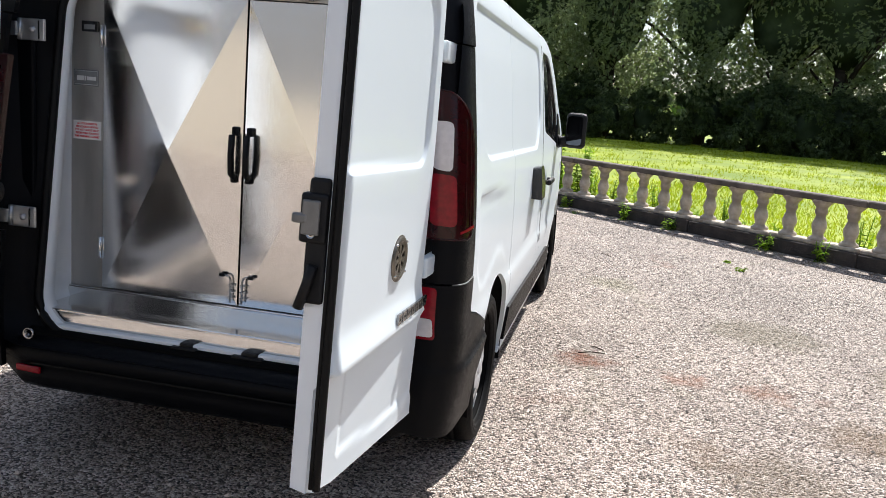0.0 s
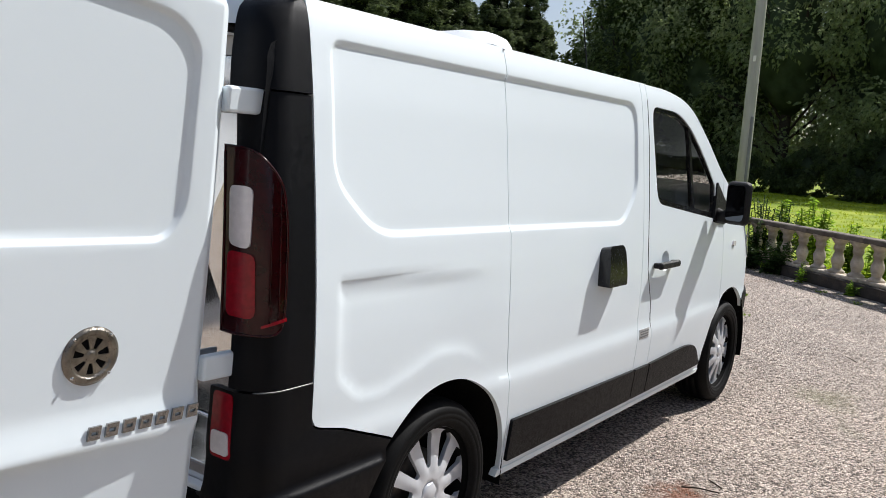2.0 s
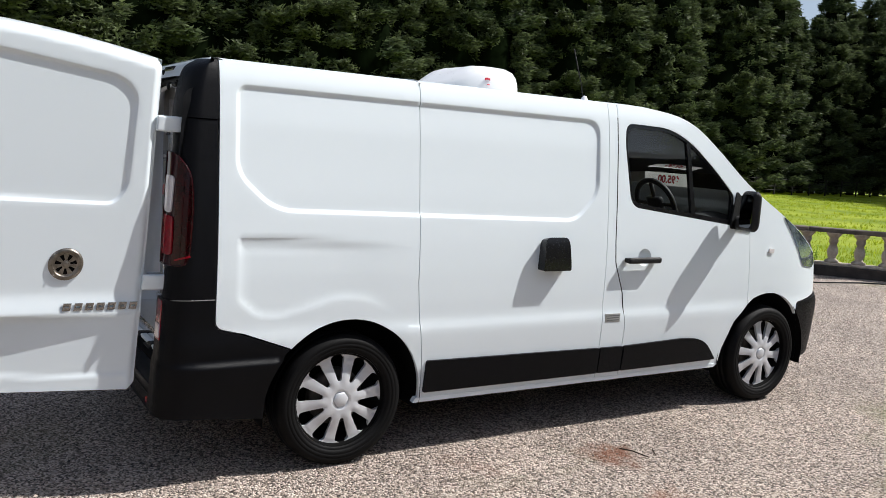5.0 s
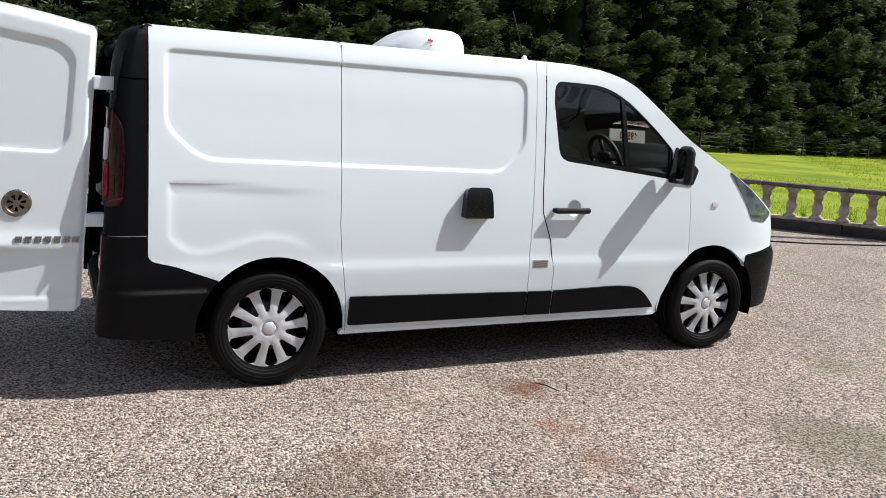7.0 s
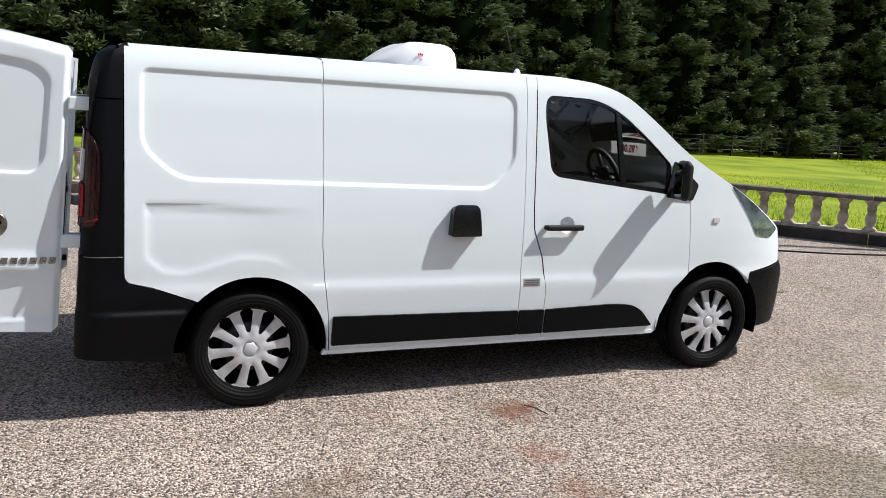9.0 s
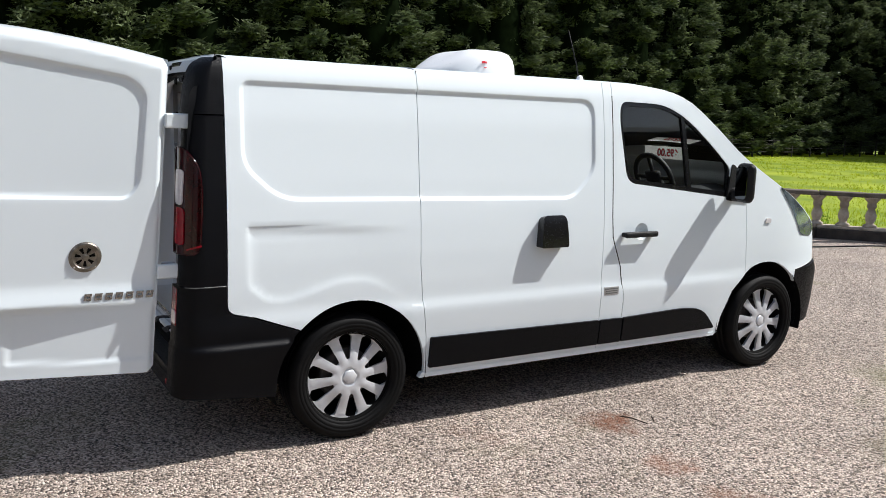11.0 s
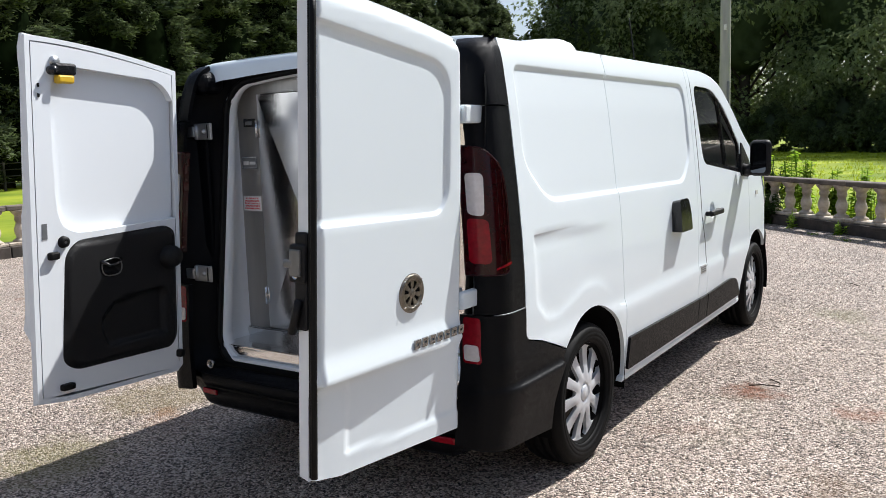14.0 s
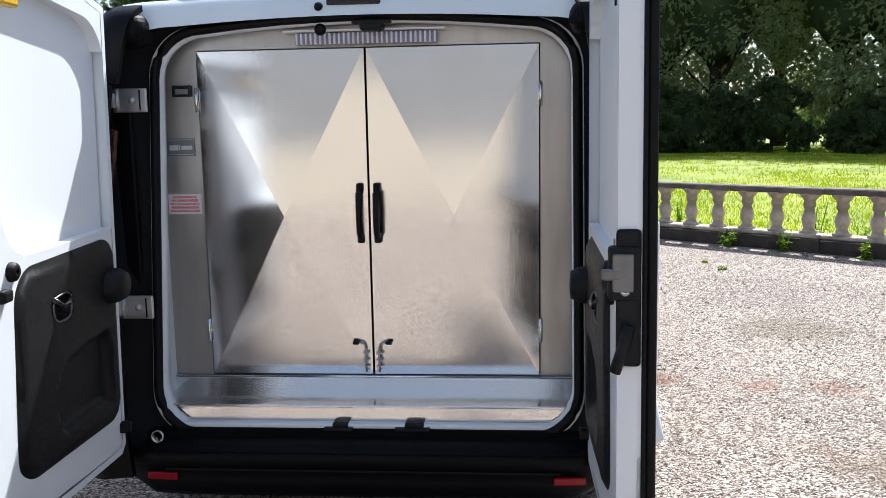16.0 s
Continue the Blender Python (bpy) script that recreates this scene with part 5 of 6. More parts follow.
def rear_door(s, lift, deg):
    f = door_frame(s, lift, deg)
    fi = inward(f, *((0.098, 0.028) if s > 0 else (0.142, 0.118)))
    outline = [(w, door_top(w)) for w in np.linspace(0, DOOR_W, 14)] + [(DOOR_W, 0.50)] + [(0.62, 0.478), (0.03, 0.455), (0.0, 0.48)]
    outline = [(w, z) for w, z in outline]
    step = 0.02 if s > 0 else 0.05
    sg = 1 if s > 0 else -1
    door = part("rear_door", sheet([(-sg * w, z) for w, z in outline], lambda u, z: f(-sg * u, outer_skin(-sg * u, z), z), step=step, depth=0.0, lines=[[(-sg * w, z) for w, z in h] for h in (PRESS, inset(PRESS, 0.007), inset(PRESS, 0.014), inset(PRESS, 0.020), CREASE)] if s > 0 else ()), WHITE, van, "white rear door swung open")
    # folded frame: edges and inner face with a recessed panel
    ring0 = resample(outline, 0.05)
    vs, fs = [], []
    for w, z in ring0:
        vs.append(f(w, outer_skin(w, z), z))
    k = len(vs)
    cw, cz = DOOR_W / 2, 1.2
    for sc, nn in ((1.0, -0.045), (0.985, -DOOR_T), (0.93, -DOOR_T)):
        for w, z in ring0:
            vs.append((f if sc == 1 else fi)(cw + (w - cw) * sc, nn if sc < 1 else -0.035, cz + (z - cz) * (1 - (1 - sc) * 0.5)))
    for r in range(3):
        for i in range(k):
            a, b = r * k + i, r * k + (i + 1) % k
            fs.append((a, b, b + k, a + k))
    bm = bmesh.new()
    bm.from_mesh(mesh_of("edge", vs, fs, False))
    bmesh.ops.recalc_face_normals(bm, faces=bm.faces[:])
    part("folded_edge", bm, WHITE_IN, door)
    # inner pressing: frame with the upper panel window cut out, lower trim opening
    deep = 0.030 if s > 0 else 0.038
    up = rounded([(0.022, 1.175), (0.625, 1.160), (0.645, 1.73), (0.60, 1.845), (0.10, 1.800), (0.022, 1.72)], [0.02, 0.13, 0.05, 0.08, 0.08, 0.06], 6)
    inner_out = [(0.03, 0.48), (DOOR_W - 0.03, 0.52)] + [(w, door_top(w) - 0.03) for w in np.linspace(DOOR_W - 0.03, 0.03, 12)]
    part("inner_frame", sheet([(sg * w, z) for w, z in inner_out], lambda u, z: fi(sg * u, -DOOR_T, z), [[(sg * w, z) for w, z in up], [(sg * w, z) for w, z in rounded([(0.06, 0.62), (0.57, 0.64), (0.57, 1.09), (0.06, 1.10)], 0.04, 3)]], step=0.05, depth=deep), WHITE_IN, door)
    part("inner_panel", sheet([(sg * w, z) for w, z in rounded([(0.012, 1.13), (0.66, 1.13), (0.67, 1.87), (0.012, 1.82)], 0.01, 3)],
                              lambda u, z: fi(sg * u, -DOOR_T + deep, z), step=0.10, depth=0), WHITE_IN, door, "plain white inner door panel")
    # black lower trim with pocket and pull handle
    tl = rounded([(0.07, 0.585), (0.56, 0.60), (0.625, 0.64), (0.60, 1.08), (0.545, 1.135), (0.09, 1.15), (0.035, 1.12), (0.035, 0.63)], [0.05, 0.03, 0.05, 0.08, 0.06, 0.03, 0.03, 0.05], 5)
    pocket = rounded([(0.10, 0.65), (0.42, 0.655), (0.455, 0.78), (0.38, 0.86), (0.12, 0.885), (0.09, 0.84)], 0.035, 4)
    pull = rounded([(0.335, 0.965), (0.435, 0.965), (0.445, 1.035), (0.34, 1.045)], 0.045, 4)

    rim_d, pocket_d, pull_d = Press(tl, 0.025), Press(pocket, 0.025), Press(pull, 0.015)

    def trim(u, z):
        w = sg * u
        return fi(w, -DOOR_T - 0.014 * rim_d(w, z) + 0.030 * pocket_d(w, z) + 0.03 * pull_d(w, z), z)
    tr = part("door_trim", sheet([(sg * w, z) for w, z in tl], trim, step=0.018, depth=0.01), BLACK_TRIM, door, "black moulded plastic door trim with pocket")
    b = local(fi, tube([(0.342, -DOOR_T - 0.010, 1.032), (0.37, -DOOR_T - 0.022, 1.014), (0.41, -DOOR_T - 0.022, 1.010), (0.44, -DOOR_T - 0.010, 1.035)], 0.008, 8))
    part("pull_handle", b, GLOSS_BLACK, tr)
    part("pull_bezel", local(fi, tube([(w, -DOOR_T - 0.013, z) for w, z in inset(pull, -0.002)], 0.0028, 6, True)), LOCK_METAL, tr, "silver ring round the pull")
    b = local(fi, lathe([(0.0, -0.062), (0.040, -0.058), (0.052, -0.035), (0.056, 0.0)], 18, "Y", (0.085, -DOOR_T, 1.005)))
    part("door_stop_boss", b, BLACK_TRIM, tr)
    # latch gear on the inner face
    g = local_box(fi, (0.10, 0.035, 0.05), (0.585, -DOOR_T - 0.010, 1.825), 0.012)
    la = part("top_latch", g, GLOSS_BLACK, door, "black top latch with yellow lever")
    part("latch_roller", local(fi, lathe([(0.0, -0.03), (0.016, -0.03), (0.018, 0.0)], 12, "Y", (0.635, -DOOR_T, 1.82))), GLOSS_BLACK, la)
    part("latch_bracket", local(fi, lathe([(0.0, -0.012), (0.02, -0.010), (0.022, 0.0)], 12, "Y", (0.618, -DOOR_T, 1.857))), GREY_METAL, la)
    part("release_lever", local_box(fi, (0.075, 0.03, 0.034), (0.585, -DOOR_T - 0.014, 1.785), 0.008), YELLOW, la, "yellow plastic release lever")
    part("buffer", local(fi, lathe([(0.006, -0.016), (0.012, -0.018), (0.022, -0.012), (0.025, 0.0)], 16, "Y", (0.605, -DOOR_T, 1.135))), RUBBER, door, "black rubber buffer ring")
    part("side_buffer", local_box(fi, (0.045, 0.025, 0.032), (0.655, -DOOR_T - 0.008, 1.085), 0.008), RUBBER, door)
    part("info_label", local_box(fi, (0.022, 0.002, 0.062), (0.685, -DOOR_T - 0.001, 1.185), 0), GREY_PLATE, door, "small grey information label")
    for z in (1.72, 1.76):
        part("grommet", local_box(fi, (0.010, 0.004, 0.016), (0.69, -DOOR_T - 0.002, z), 0.002), RUBBER, door)
    part("lower_buffer", local_box(fi, (0.055, 0.03, 0.026), (0.615, -DOOR_T - 0.010, 0.545), 0.006), RUBBER, door)
    part("hinge_buffer", local_box(fi, (0.03, 0.035, 0.035), (0.03, -DOOR_T - 0.012, 0.545), 0.008), RUBBER, door)
    # hinges: arm from the door edge to the body
    for z in (1.588, 0.915):
        h = part("hinge", local_box(f, (0.15, 0.030, 0.066), (-0.068, -0.020 if s < 0 else 0.0, z), 0.008), WHITE if s > 0 else GREY_METAL, door, "painted door hinge")
        part("hinge_plate", local_box(f, (0.06, 0.012, 0.066), (-0.05, -0.055, z), 0.004), GREY_METAL, h)
        part("hinge_bolt", local(f, lathe([(0.0, -0.012), (0.010, -0.010), (0.011, 0.0)], 10, "Y", (-0.04, -0.062, z))), GREY_METAL, h)
    if s > 0:
        # the door that carries the lock: seal strip, lock plate, cover, grille and lettering bars
        strip = []
        for z in np.linspace(0.515, 1.925, 26):
            strip.append(f(DOOR_W + 0.004, -0.006, z))
        part("edge_seal", tube(strip, 0.010, 8), RUBBER, door, "black rubber edge seal")
        part("edge_seal_inner", tube([f(DOOR_W + 0.001, -0.020, z) for z in np.linspace(0.515, 1.925, 26)], 0.007, 8), RUBBER, door)
        part("seal_tip", local_box(f, (0.05, 0.09, 0.03), (DOOR_W - 0.015, -0.045, 1.935), 0.012), RUBBER, door)
        lp = part("lock_plate", local_box(f, (0.012, 0.052, 0.29), (DOOR_W + 0.002, -0.055, 1.10), 0.008), BLACK_TRIM, door, "black lock cover on the door edge")
        part("lock_body", local_box(f, (0.010, 0.044, 0.080), (DOOR_W + 0.018, -0.068, 1.155), 0.004), LOCK_METAL, lp, "grey metal lock body")
        part("lock_housing", local_box(f, (0.03, 0.068, 0.115), (DOOR_W + 0.001, -0.064, 1.153), 0.008), BLACK_TRIM, lp)
        part("lock_tongue", local_box(f, (0.014, 0.040, 0.024), (DOOR_W + 0.018, -0.094, 1.152), 0.006), LOCK_METAL, lp)
        for z in (1.185, 1.118):
            part("lock_screw", local(f, lathe([(0.004, -0.002), (0.009, -0.004), (0.011, 0.0)], 12, "X", (DOOR_W + 0.023, -0.064, z))), CHROME, lp)
        part("lock_lever", local(f, tube([(DOOR_W + 0.016, -0.055, 1.045), (DOOR_W + 0.018, -0.066, 1.00), (DOOR_W + 0.016, -0.084, 0.945)], 0.013, 8)), BLACK_TRIM, lp)
        # round ventilation grille
        vw, vz, R = 0.308, 0.997, 0.066
        loop = arc(0, 0, R, 0, 360, 40)[:-1]
        slots = []
        for k in range(7):
            a = 360 / 7 * k + 13
            slots.append([(r * math.cos(radians(a + b)), r * math.sin(radians(a + b))) for r, b in ((0.017, -12), (0.042, -12), (0.042, 12), (0.017, 12))])

        def disc(u, v):
            r = math.hypot(u, v)
            return f(vw - u, outer_skin(vw, vz) + 0.004 + 0.004 * ease((r - 0.046) / 0.003) - 0.006 * ease((r - 0.058) / 0.008) + 0.003 * ease((0.014 - r) / 0.006), vz + v)
        gr = part("vent_grille", sheet(loop, disc, slots, step=0.004, depth=0.006), AGED_METAL, door, "round polished metal vent grille")
        part("grille_back", sheet(arc(0, 0, R * 0.9, 0, 360, 30)[:-1], lambda u, v: f(vw - u, outer_skin(vw, vz) + 0.0012, vz + v), step=0.03, depth=0), DARK, gr)
        for k in range(4):
            a = radians(90 * k + 45)
            part("grille_rivet", local(f, lathe([(0.0, 0.011), (0.003, 0.0105), (0.004, 0.004)], 8, "Y", (vw + 0.060 * math.cos(a), outer_skin(vw, vz), vz + 0.060 * math.sin(a)))), CHROME, gr)
        # maker's name as plain chrome blocks
        nb = None
        for k in range(7):
            w = 0.292 - k * 0.0425
            loop = [(-0.017, -0.015), (0.013, -0.015), (0.017, 0.015), (-0.013, 0.015)]
            slot = [(-0.008, -0.004), (0.007, -0.004), (0.008, 0.004), (-0.007, 0.004)]
            b = sheet(loop, lambda u, v, w=w: f(w - u, outer_skin(w, 0.82) + 0.007, 0.822 + v), [slot], step=0.02, depth=0.007)
            if nb is None:
                nb = part("name_block", b, NAME_METAL, door, "chrome name block")
            else:
                part("name_block", b, NAME_METAL, door)
    return door


rear_door(1, 0.0, 2.4)
rear_door(-1, 0.0, 9.5)

# ---- the steel heated cabinet inside ----
cab = empty("steel_cabinet", "brushed stainless steel food cabinet with two doors, fitted in the van", "cabinet")
FY = -0.49
front = [(-0.755, 0.45), (0.755, 0.45), (0.755, 1.86), (-0.755, 1.86)]
part("front_frame", sheet(front, lambda u, v: (u, FY, v), [[(-0.598, 0.582), (0.600, 0.582), (0.600, 1.746), (-0.598, 1.746)]], step=0.2, depth=0.03), DULL_STEEL, cab)
# black sheet behind the doors: the shade in their gaps, put in as colour
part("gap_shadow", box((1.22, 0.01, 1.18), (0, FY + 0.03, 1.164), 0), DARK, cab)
for sx in (-1, 1):
    x0, x1, z0, z1 = (0.004, 0.595, 0.587, 1.741) if sx > 0 else (-0.593, -0.004, 0.587, 1.741)
    cx, cz = (x0 + x1) / 2, (z0 + z1) / 2
    y = FY - 0.006
    vs = [(x0, y, z0), (x1, y, z0), (x1, y, z1), (x0, y, z1), (cx, y - 0.030, cz), (x0, y + 0.02, z0), (x1, y + 0.02, z0), (x1, y + 0.02, z1), (x0, y + 0.02, z1)]
    fs = [(0, 1, 4), (1, 2, 4), (2, 3, 4), (3, 0, 4), (0, 5, 6, 1), (1, 6, 7, 2), (2, 7, 8, 3), (3, 8, 5, 0)]
    d = part("cabinet_door", mesh_of("cabinet_door", vs, fs, False), STEEL, cab, "cross-creased stainless steel door")
    hx = sx * 0.030
    h = part("handle", tube([(hx, y - 0.012, 1.260), (hx, y - 0.038, 1.245), (hx, y - 0.044, 1.175), (hx, y - 0.038, 1.105), (hx, y - 0.012, 1.088)], 0.0115, 10, flat=1.35), BLACK_TRIM, d, "black plastic grab handle")
    for z in (1.262, 1.084):
        part("handle_foot", box((0.026, 0.018, 0.034), (hx, y - 0.010, z), 0.006), BLACK_TRIM, h)
    bx = sx * 0.024
    b = part("drop_bolt", tube([(bx, y - 0.018, 0.60), (bx, y - 0.018, 0.685), (bx + sx * 0.004, y - 0.020, 0.700), (bx + sx * 0.012, y - 0.022, 0.706), (bx + sx * 0.030, y - 0.022, 0.708)], 0.0045, 8), CHROME, d, "chrome drop bolt")
    part("bolt_grip", tube([(bx + sx * 0.026, y - 0.022, 0.708), (bx + sx * 0.046, y - 0.022, 0.708)], 0.0075, 8), BLACK_TRIM, b)
    for z in (0.618, 0.642, 0.668):
        part("bolt_guide", box((0.026, 0.012, 0.010), (bx, y - 0.014, z), 0.003), CHROME, b)
    for z in (1.575, 0.75):
        part("door_hinge", tube([(sx * 0.600, y - 0.006, z - 0.042), (sx * 0.600, y - 0.006, z + 0.042)], 0.0065, 8), STEEL, d)
part("base_kick", box((1.49, 0.02, 0.045), (0, FY - 0.010, 0.553), 0.004), STEEL, cab)
part("floor_tray", box((1.46, 0.21, 0.008), (0, -0.597, 0.532), 0.002), STEEL, cab)
part("tray_front", box((1.40, 0.006, 0.080), (0, -0.700, 0.498), 0.002, m=Matrix.Rotation(-0.06, 4, "X")), STEEL, cab)
part("tray_trim", tube([(-0.74, -0.500, 0.5785), (0.74, -0.500, 0.5785)], 0.004, 6), STEEL, cab)
lamp = part("lamp_cover", box((0.485, 0.05, 0.04), (0.012, FY - 0.03, 1.770), 0.006), POLYCARB, cab, "clear ribbed strip lamp cover")
for k in range(30):
    part("rib", box((0.007, 0.008, 0.038), (-0.223 + 0.470 * k / 29, FY - 0.057, 1.770), 0.002, 1), RIB, lamp)
part("lamp_rail", box((0.55, 0.045, 0.007), (0.005, FY - 0.038, 1.796), 0.001), RIB, cab)
disp = part("temperature_display", box((0.072, 0.012, 0.040), (-0.652, FY - 0.006, 1.608), 0.003), GLOSS_BLACK, cab, "small black temperature display")
part("display_window", box((0.046, 0.003, 0.018), (-0.652, FY - 0.013, 1.606), 0.001), GREY_PLATE, disp)


def lettering(body, size, at, mat, parent, name="lettering", width=None, bold=0.0):
    cu = bpy.data.curves.new(name, "FONT")
    cu.body, cu.size, cu.extrude, cu.align_x, cu.align_y = body, size, 0.0004, "CENTER", "CENTER"
    cu.offset = bold
    tmp = new(name, cu)
    dg = bpy.context.evaluated_depsgraph_get()
    me = bpy.data.meshes.new_from_object(tmp.evaluated_get(dg))
    bpy.data.objects.remove(tmp)
    ob = part(name, me, mat, parent)
    sc = 1.0
    if width and len(me.vertices):
        xs_ = [v.co.x for v in me.vertices]
        sc = width / (max(xs_) - min(xs_))
    ob.matrix_basis = pose(*at, 90, 0, 0) @ Matrix.Diagonal((sc, 1, 1, 1))
    return ob


mp = part("maker_plate", box((0.108, 0.003, 0.062), (-0.672, FY - 0.002, 1.413), 0.001), GREY_PLATE, cab, "grey engraved plate with a pale mark")
part("plate_border", tube([(-0.721, FY - 0.004, 1.387), (-0.623, FY - 0.004, 1.387), (-0.623, FY - 0.004, 1.439), (-0.721, FY - 0.004, 1.439)], 0.0012, 5, True), PALE_INK, mp)
for x, w, h in ((-0.696, 0.030, 0.018), (-0.675, 0.006, 0.018), (-0.648, 0.040, 0.014)):
    part("plate_mark", box((w, 0.001, h), (x, FY - 0.0042, 1.411), 0), PALE_INK, mp)
sg = part("warning_sticker", box((0.122, 0.002, 0.072), (-0.667, FY - 0.0015, 1.210), 0.0005), PAPER, cab, "white sticker with lines of red lettering")
for k, txt in enumerate(("ALL FOOD MUST BE", "PRE COOKED HEATED", "TO AT LEAST 80 C", "BEFORE BEING PLACED IN", "THIS WARMING CABINET")):
    lettering(txt, 0.011, (-0.667, FY - 0.003, 1.235 - 0.0125 * k), RED_INK, sg, bold=0.0004, width=0.088 + 0.006 * (k % 3) + 0.004 * k)

# ---- the cab ----
part("headliner", box((1.52, 0.62, 0.02), (0, 1.93, 1.815), 0.008), HEADLINER, van)
for s in (1, -1):
    part("door_card", box((0.03, 0.92, 0.70), (s * 0.885, 2.22, 0.86), 0.01), INTERIOR, van)
part("cab_floor", box((1.70, 1.5, 0.04), (0, 2.35, 0.47), 0.01), INTERIOR, van)
dash = [(2.52, 0.55), (2.50, 0.85), (2.45, 1.02), (2.50, 1.12), (2.62, 1.165), (2.80, 1.175), (3.06, 1.20), (3.10, 0.55)]
vs, fs = [], []
xs = np.linspace(-0.84, 0.84, 22)
for x in xs:
    hood_ = 0.045 * math.exp(-((x - 0.42) / 0.20) ** 2)
    for y, z in dash:
        vs.append((x, y, z + (hood_ if z > 1.0 else 0)))
k = len(dash)
fs = [(i * k + j, i * k + (j + 1) % k, (i + 1) * k + (j + 1) % k, (i + 1) * k + j) for i in range(len(xs) - 1) for j in range(k)]
part("dashboard", mesh_of("dashboard", vs, fs), INTERIOR, van)
wheel_c, wr = Vector((0.42, 2.47, 1.29)), 0.165
tilt = Matrix.Rotation(radians(-66), 4, "X")
ring = [wheel_c + tilt @ Vector((wr * math.cos(a), wr * math.sin(a), 0)) for a in np.linspace(0, 2 * math.pi, 36, endpoint=False)]
sw = part("steering_wheel", tube(ring, 0.018, 10, True), INTERIOR, van)
part("steering_hub", box((0.13, 0.10, 0.04), tuple(wheel_c), 0.015, m=tilt), INTERIOR, sw)
for a in (0, 180, 270):
    part("spoke", tube([wheel_c, wheel_c + tilt @ Vector((wr * math.cos(radians(a)), wr * math.sin(radians(a)), 0))], 0.014, 6), INTERIOR, sw)
part("steering_column", tube([wheel_c, (0.42, 2.66, 1.12)], 0.035, 10), INTERIOR, sw)
for x, w in ((0.44, 0.46), (-0.22, 0.86)):
    st = part("seat", box((w, 0.48, 0.14), (x, 2.02, 0.80), 0.05, 3), SEAT, van, "dark cloth cab seat")
    part("seat_base", box((w * 0.8, 0.40, 0.28), (x, 2.02, 0.62), 0.02), INTERIOR, st)
    part("seat_back", box((w, 0.12, 0.58), (x, 1.76, 1.12), 0.05, 3, Matrix.Rotation(radians(8), 4, "X")), SEAT, st)
    for hx in ((x,) if w < 0.6 else (x - 0.22, x + 0.22)):
        part("head_restraint", box((0.25, 0.09, 0.17), (hx, 1.715, 1.50), 0.035, 3), SEAT, st)
CARD = leafy("thin_white_card", (0.75, 0.74, 0.73), (0.70, 0.69, 0.68), 20, 0.3, 0.0)
card = part("price_card", box((0.43, 0.004, 0.092), (0.115, 2.872, 1.446), 0.001, m=Matrix.Rotation(radians(6), 4, "X")), CARD, van, "white price card with red figures inside the windscreen")
figs = lettering("695.00", 0.075, (0, 0, 0), RED_INK, card, "card_figures", width=0.33, bold=0.003)
figs.matrix_basis = pose(0.14, 2.866, 1.444, 90, 0, 180) @ Matrix.Diagonal((1.02, 1, 1, 1))
part("grab_handle", tube([(-0.78, 2.12, 1.66), (-0.755, 2.13, 1.62), (-0.755, 2.16, 1.50), (-0.78, 2.17, 1.46)], 0.018, 8), LINING, van)
part("pillar_trim", tube([(-0.79, 2.30, 1.74), (-0.83, 2.62, 1.52), (-0.87, 2.92, 1.31)], 0.028, 8), LINING, van)
part("door_ledge", box((0.06, 0.95, 0.05), (-0.87, 2.20, 1.25), 0.02, m=Matrix.Rotation(radians(-6), 4, "X")), LINING, van)
part("sun_visor", box((0.40, 0.16, 0.018), (-0.42, 2.34, 1.77), 0.006, m=Matrix.Rotation(radians(-20), 4, "X")), GREY_PLATE, van)
for x in (0.60, 0.24):
    part("column_stalk", tube([(0.42, 2.50, 1.24), (x, 2.49, 1.26)], 0.009, 6), INTERIOR, sw)

# mirrors
for s in (1, -1):
    mc = Vector((s * 1.052, 2.650, 1.298))
    hb = box((0.152, 0.072, 0.250), (0, 0, 0), 0.034, 5)
    turn = Matrix.Translation(mc) @ Matrix.Rotation(radians(s * -15), 4, "Z")
    for v in hb.verts:
        if v.co.y > 0:
            v.co.x *= 1 - 5.5 * v.co.y
            v.co.z *= 1 - 4.5 * v.co.y
    bmesh.ops.transform(hb, matrix=turn, verts=hb.verts[:])
    for f_ in hb.faces:
        f_.smooth = True
    mh = part("door_mirror", hb, BLACK_TRIM, van, "black plastic door mirror")
    loop = rounded([(-0.057, -0.102), (0.057, -0.102), (0.057, 0.102), (-0.057, 0.102)], 0.028, 4)
    part("mirror_glass", sheet(loop, lambda u, v: turn @ Vector((u, -0.040, v)), step=0.1, depth=0.004), MIRROR, mh)
    part("mirror_arm", tube([(s * 0.905, 2.70, 1.225), (s * 0.95, 2.675, 1.21), (s * 1.0, 2.65, 1.22)], 0.034, 10, flat=1.2), BLACK_TRIM, mh)

# roof refrigeration unit and aerial
loop = []
for i in range(48):
    a = 2 * math.pi * i / 48
    c_, s_ = math.cos(a), math.sin(a)
    loop.append((math.copysign(abs(c_) ** 0.62, c_), math.copysign(abs(s_) ** 0.62, s_)))
vs, fs = [], []
levels = [(0.0, 1.0), (0.02, 1.0), (0.065, 0.985), (0.10, 0.95), (0.13, 0.88), (0.147, 0.76), (0.154, 0.5), (0.156, 0.0)]
for dz, sc in levels:
    for u, v in loop:
        yy = 1.155 + 0.295 * v * sc
        vs.append((-0.025 + (0.325 - 0.07 * max(0.0, -v)) * u * sc, yy, 1.907 + dz * 1.07 * (0.28 + 0.72 * ease((yy - 0.84) / 0.30))))
k = len(loop)
fs = [(i * k + j, i * k + (j + 1) % k, (i + 1) * k + (j + 1) % k, (i + 1) * k + j) for i in range(len(levels) - 1) for j in range(k)]
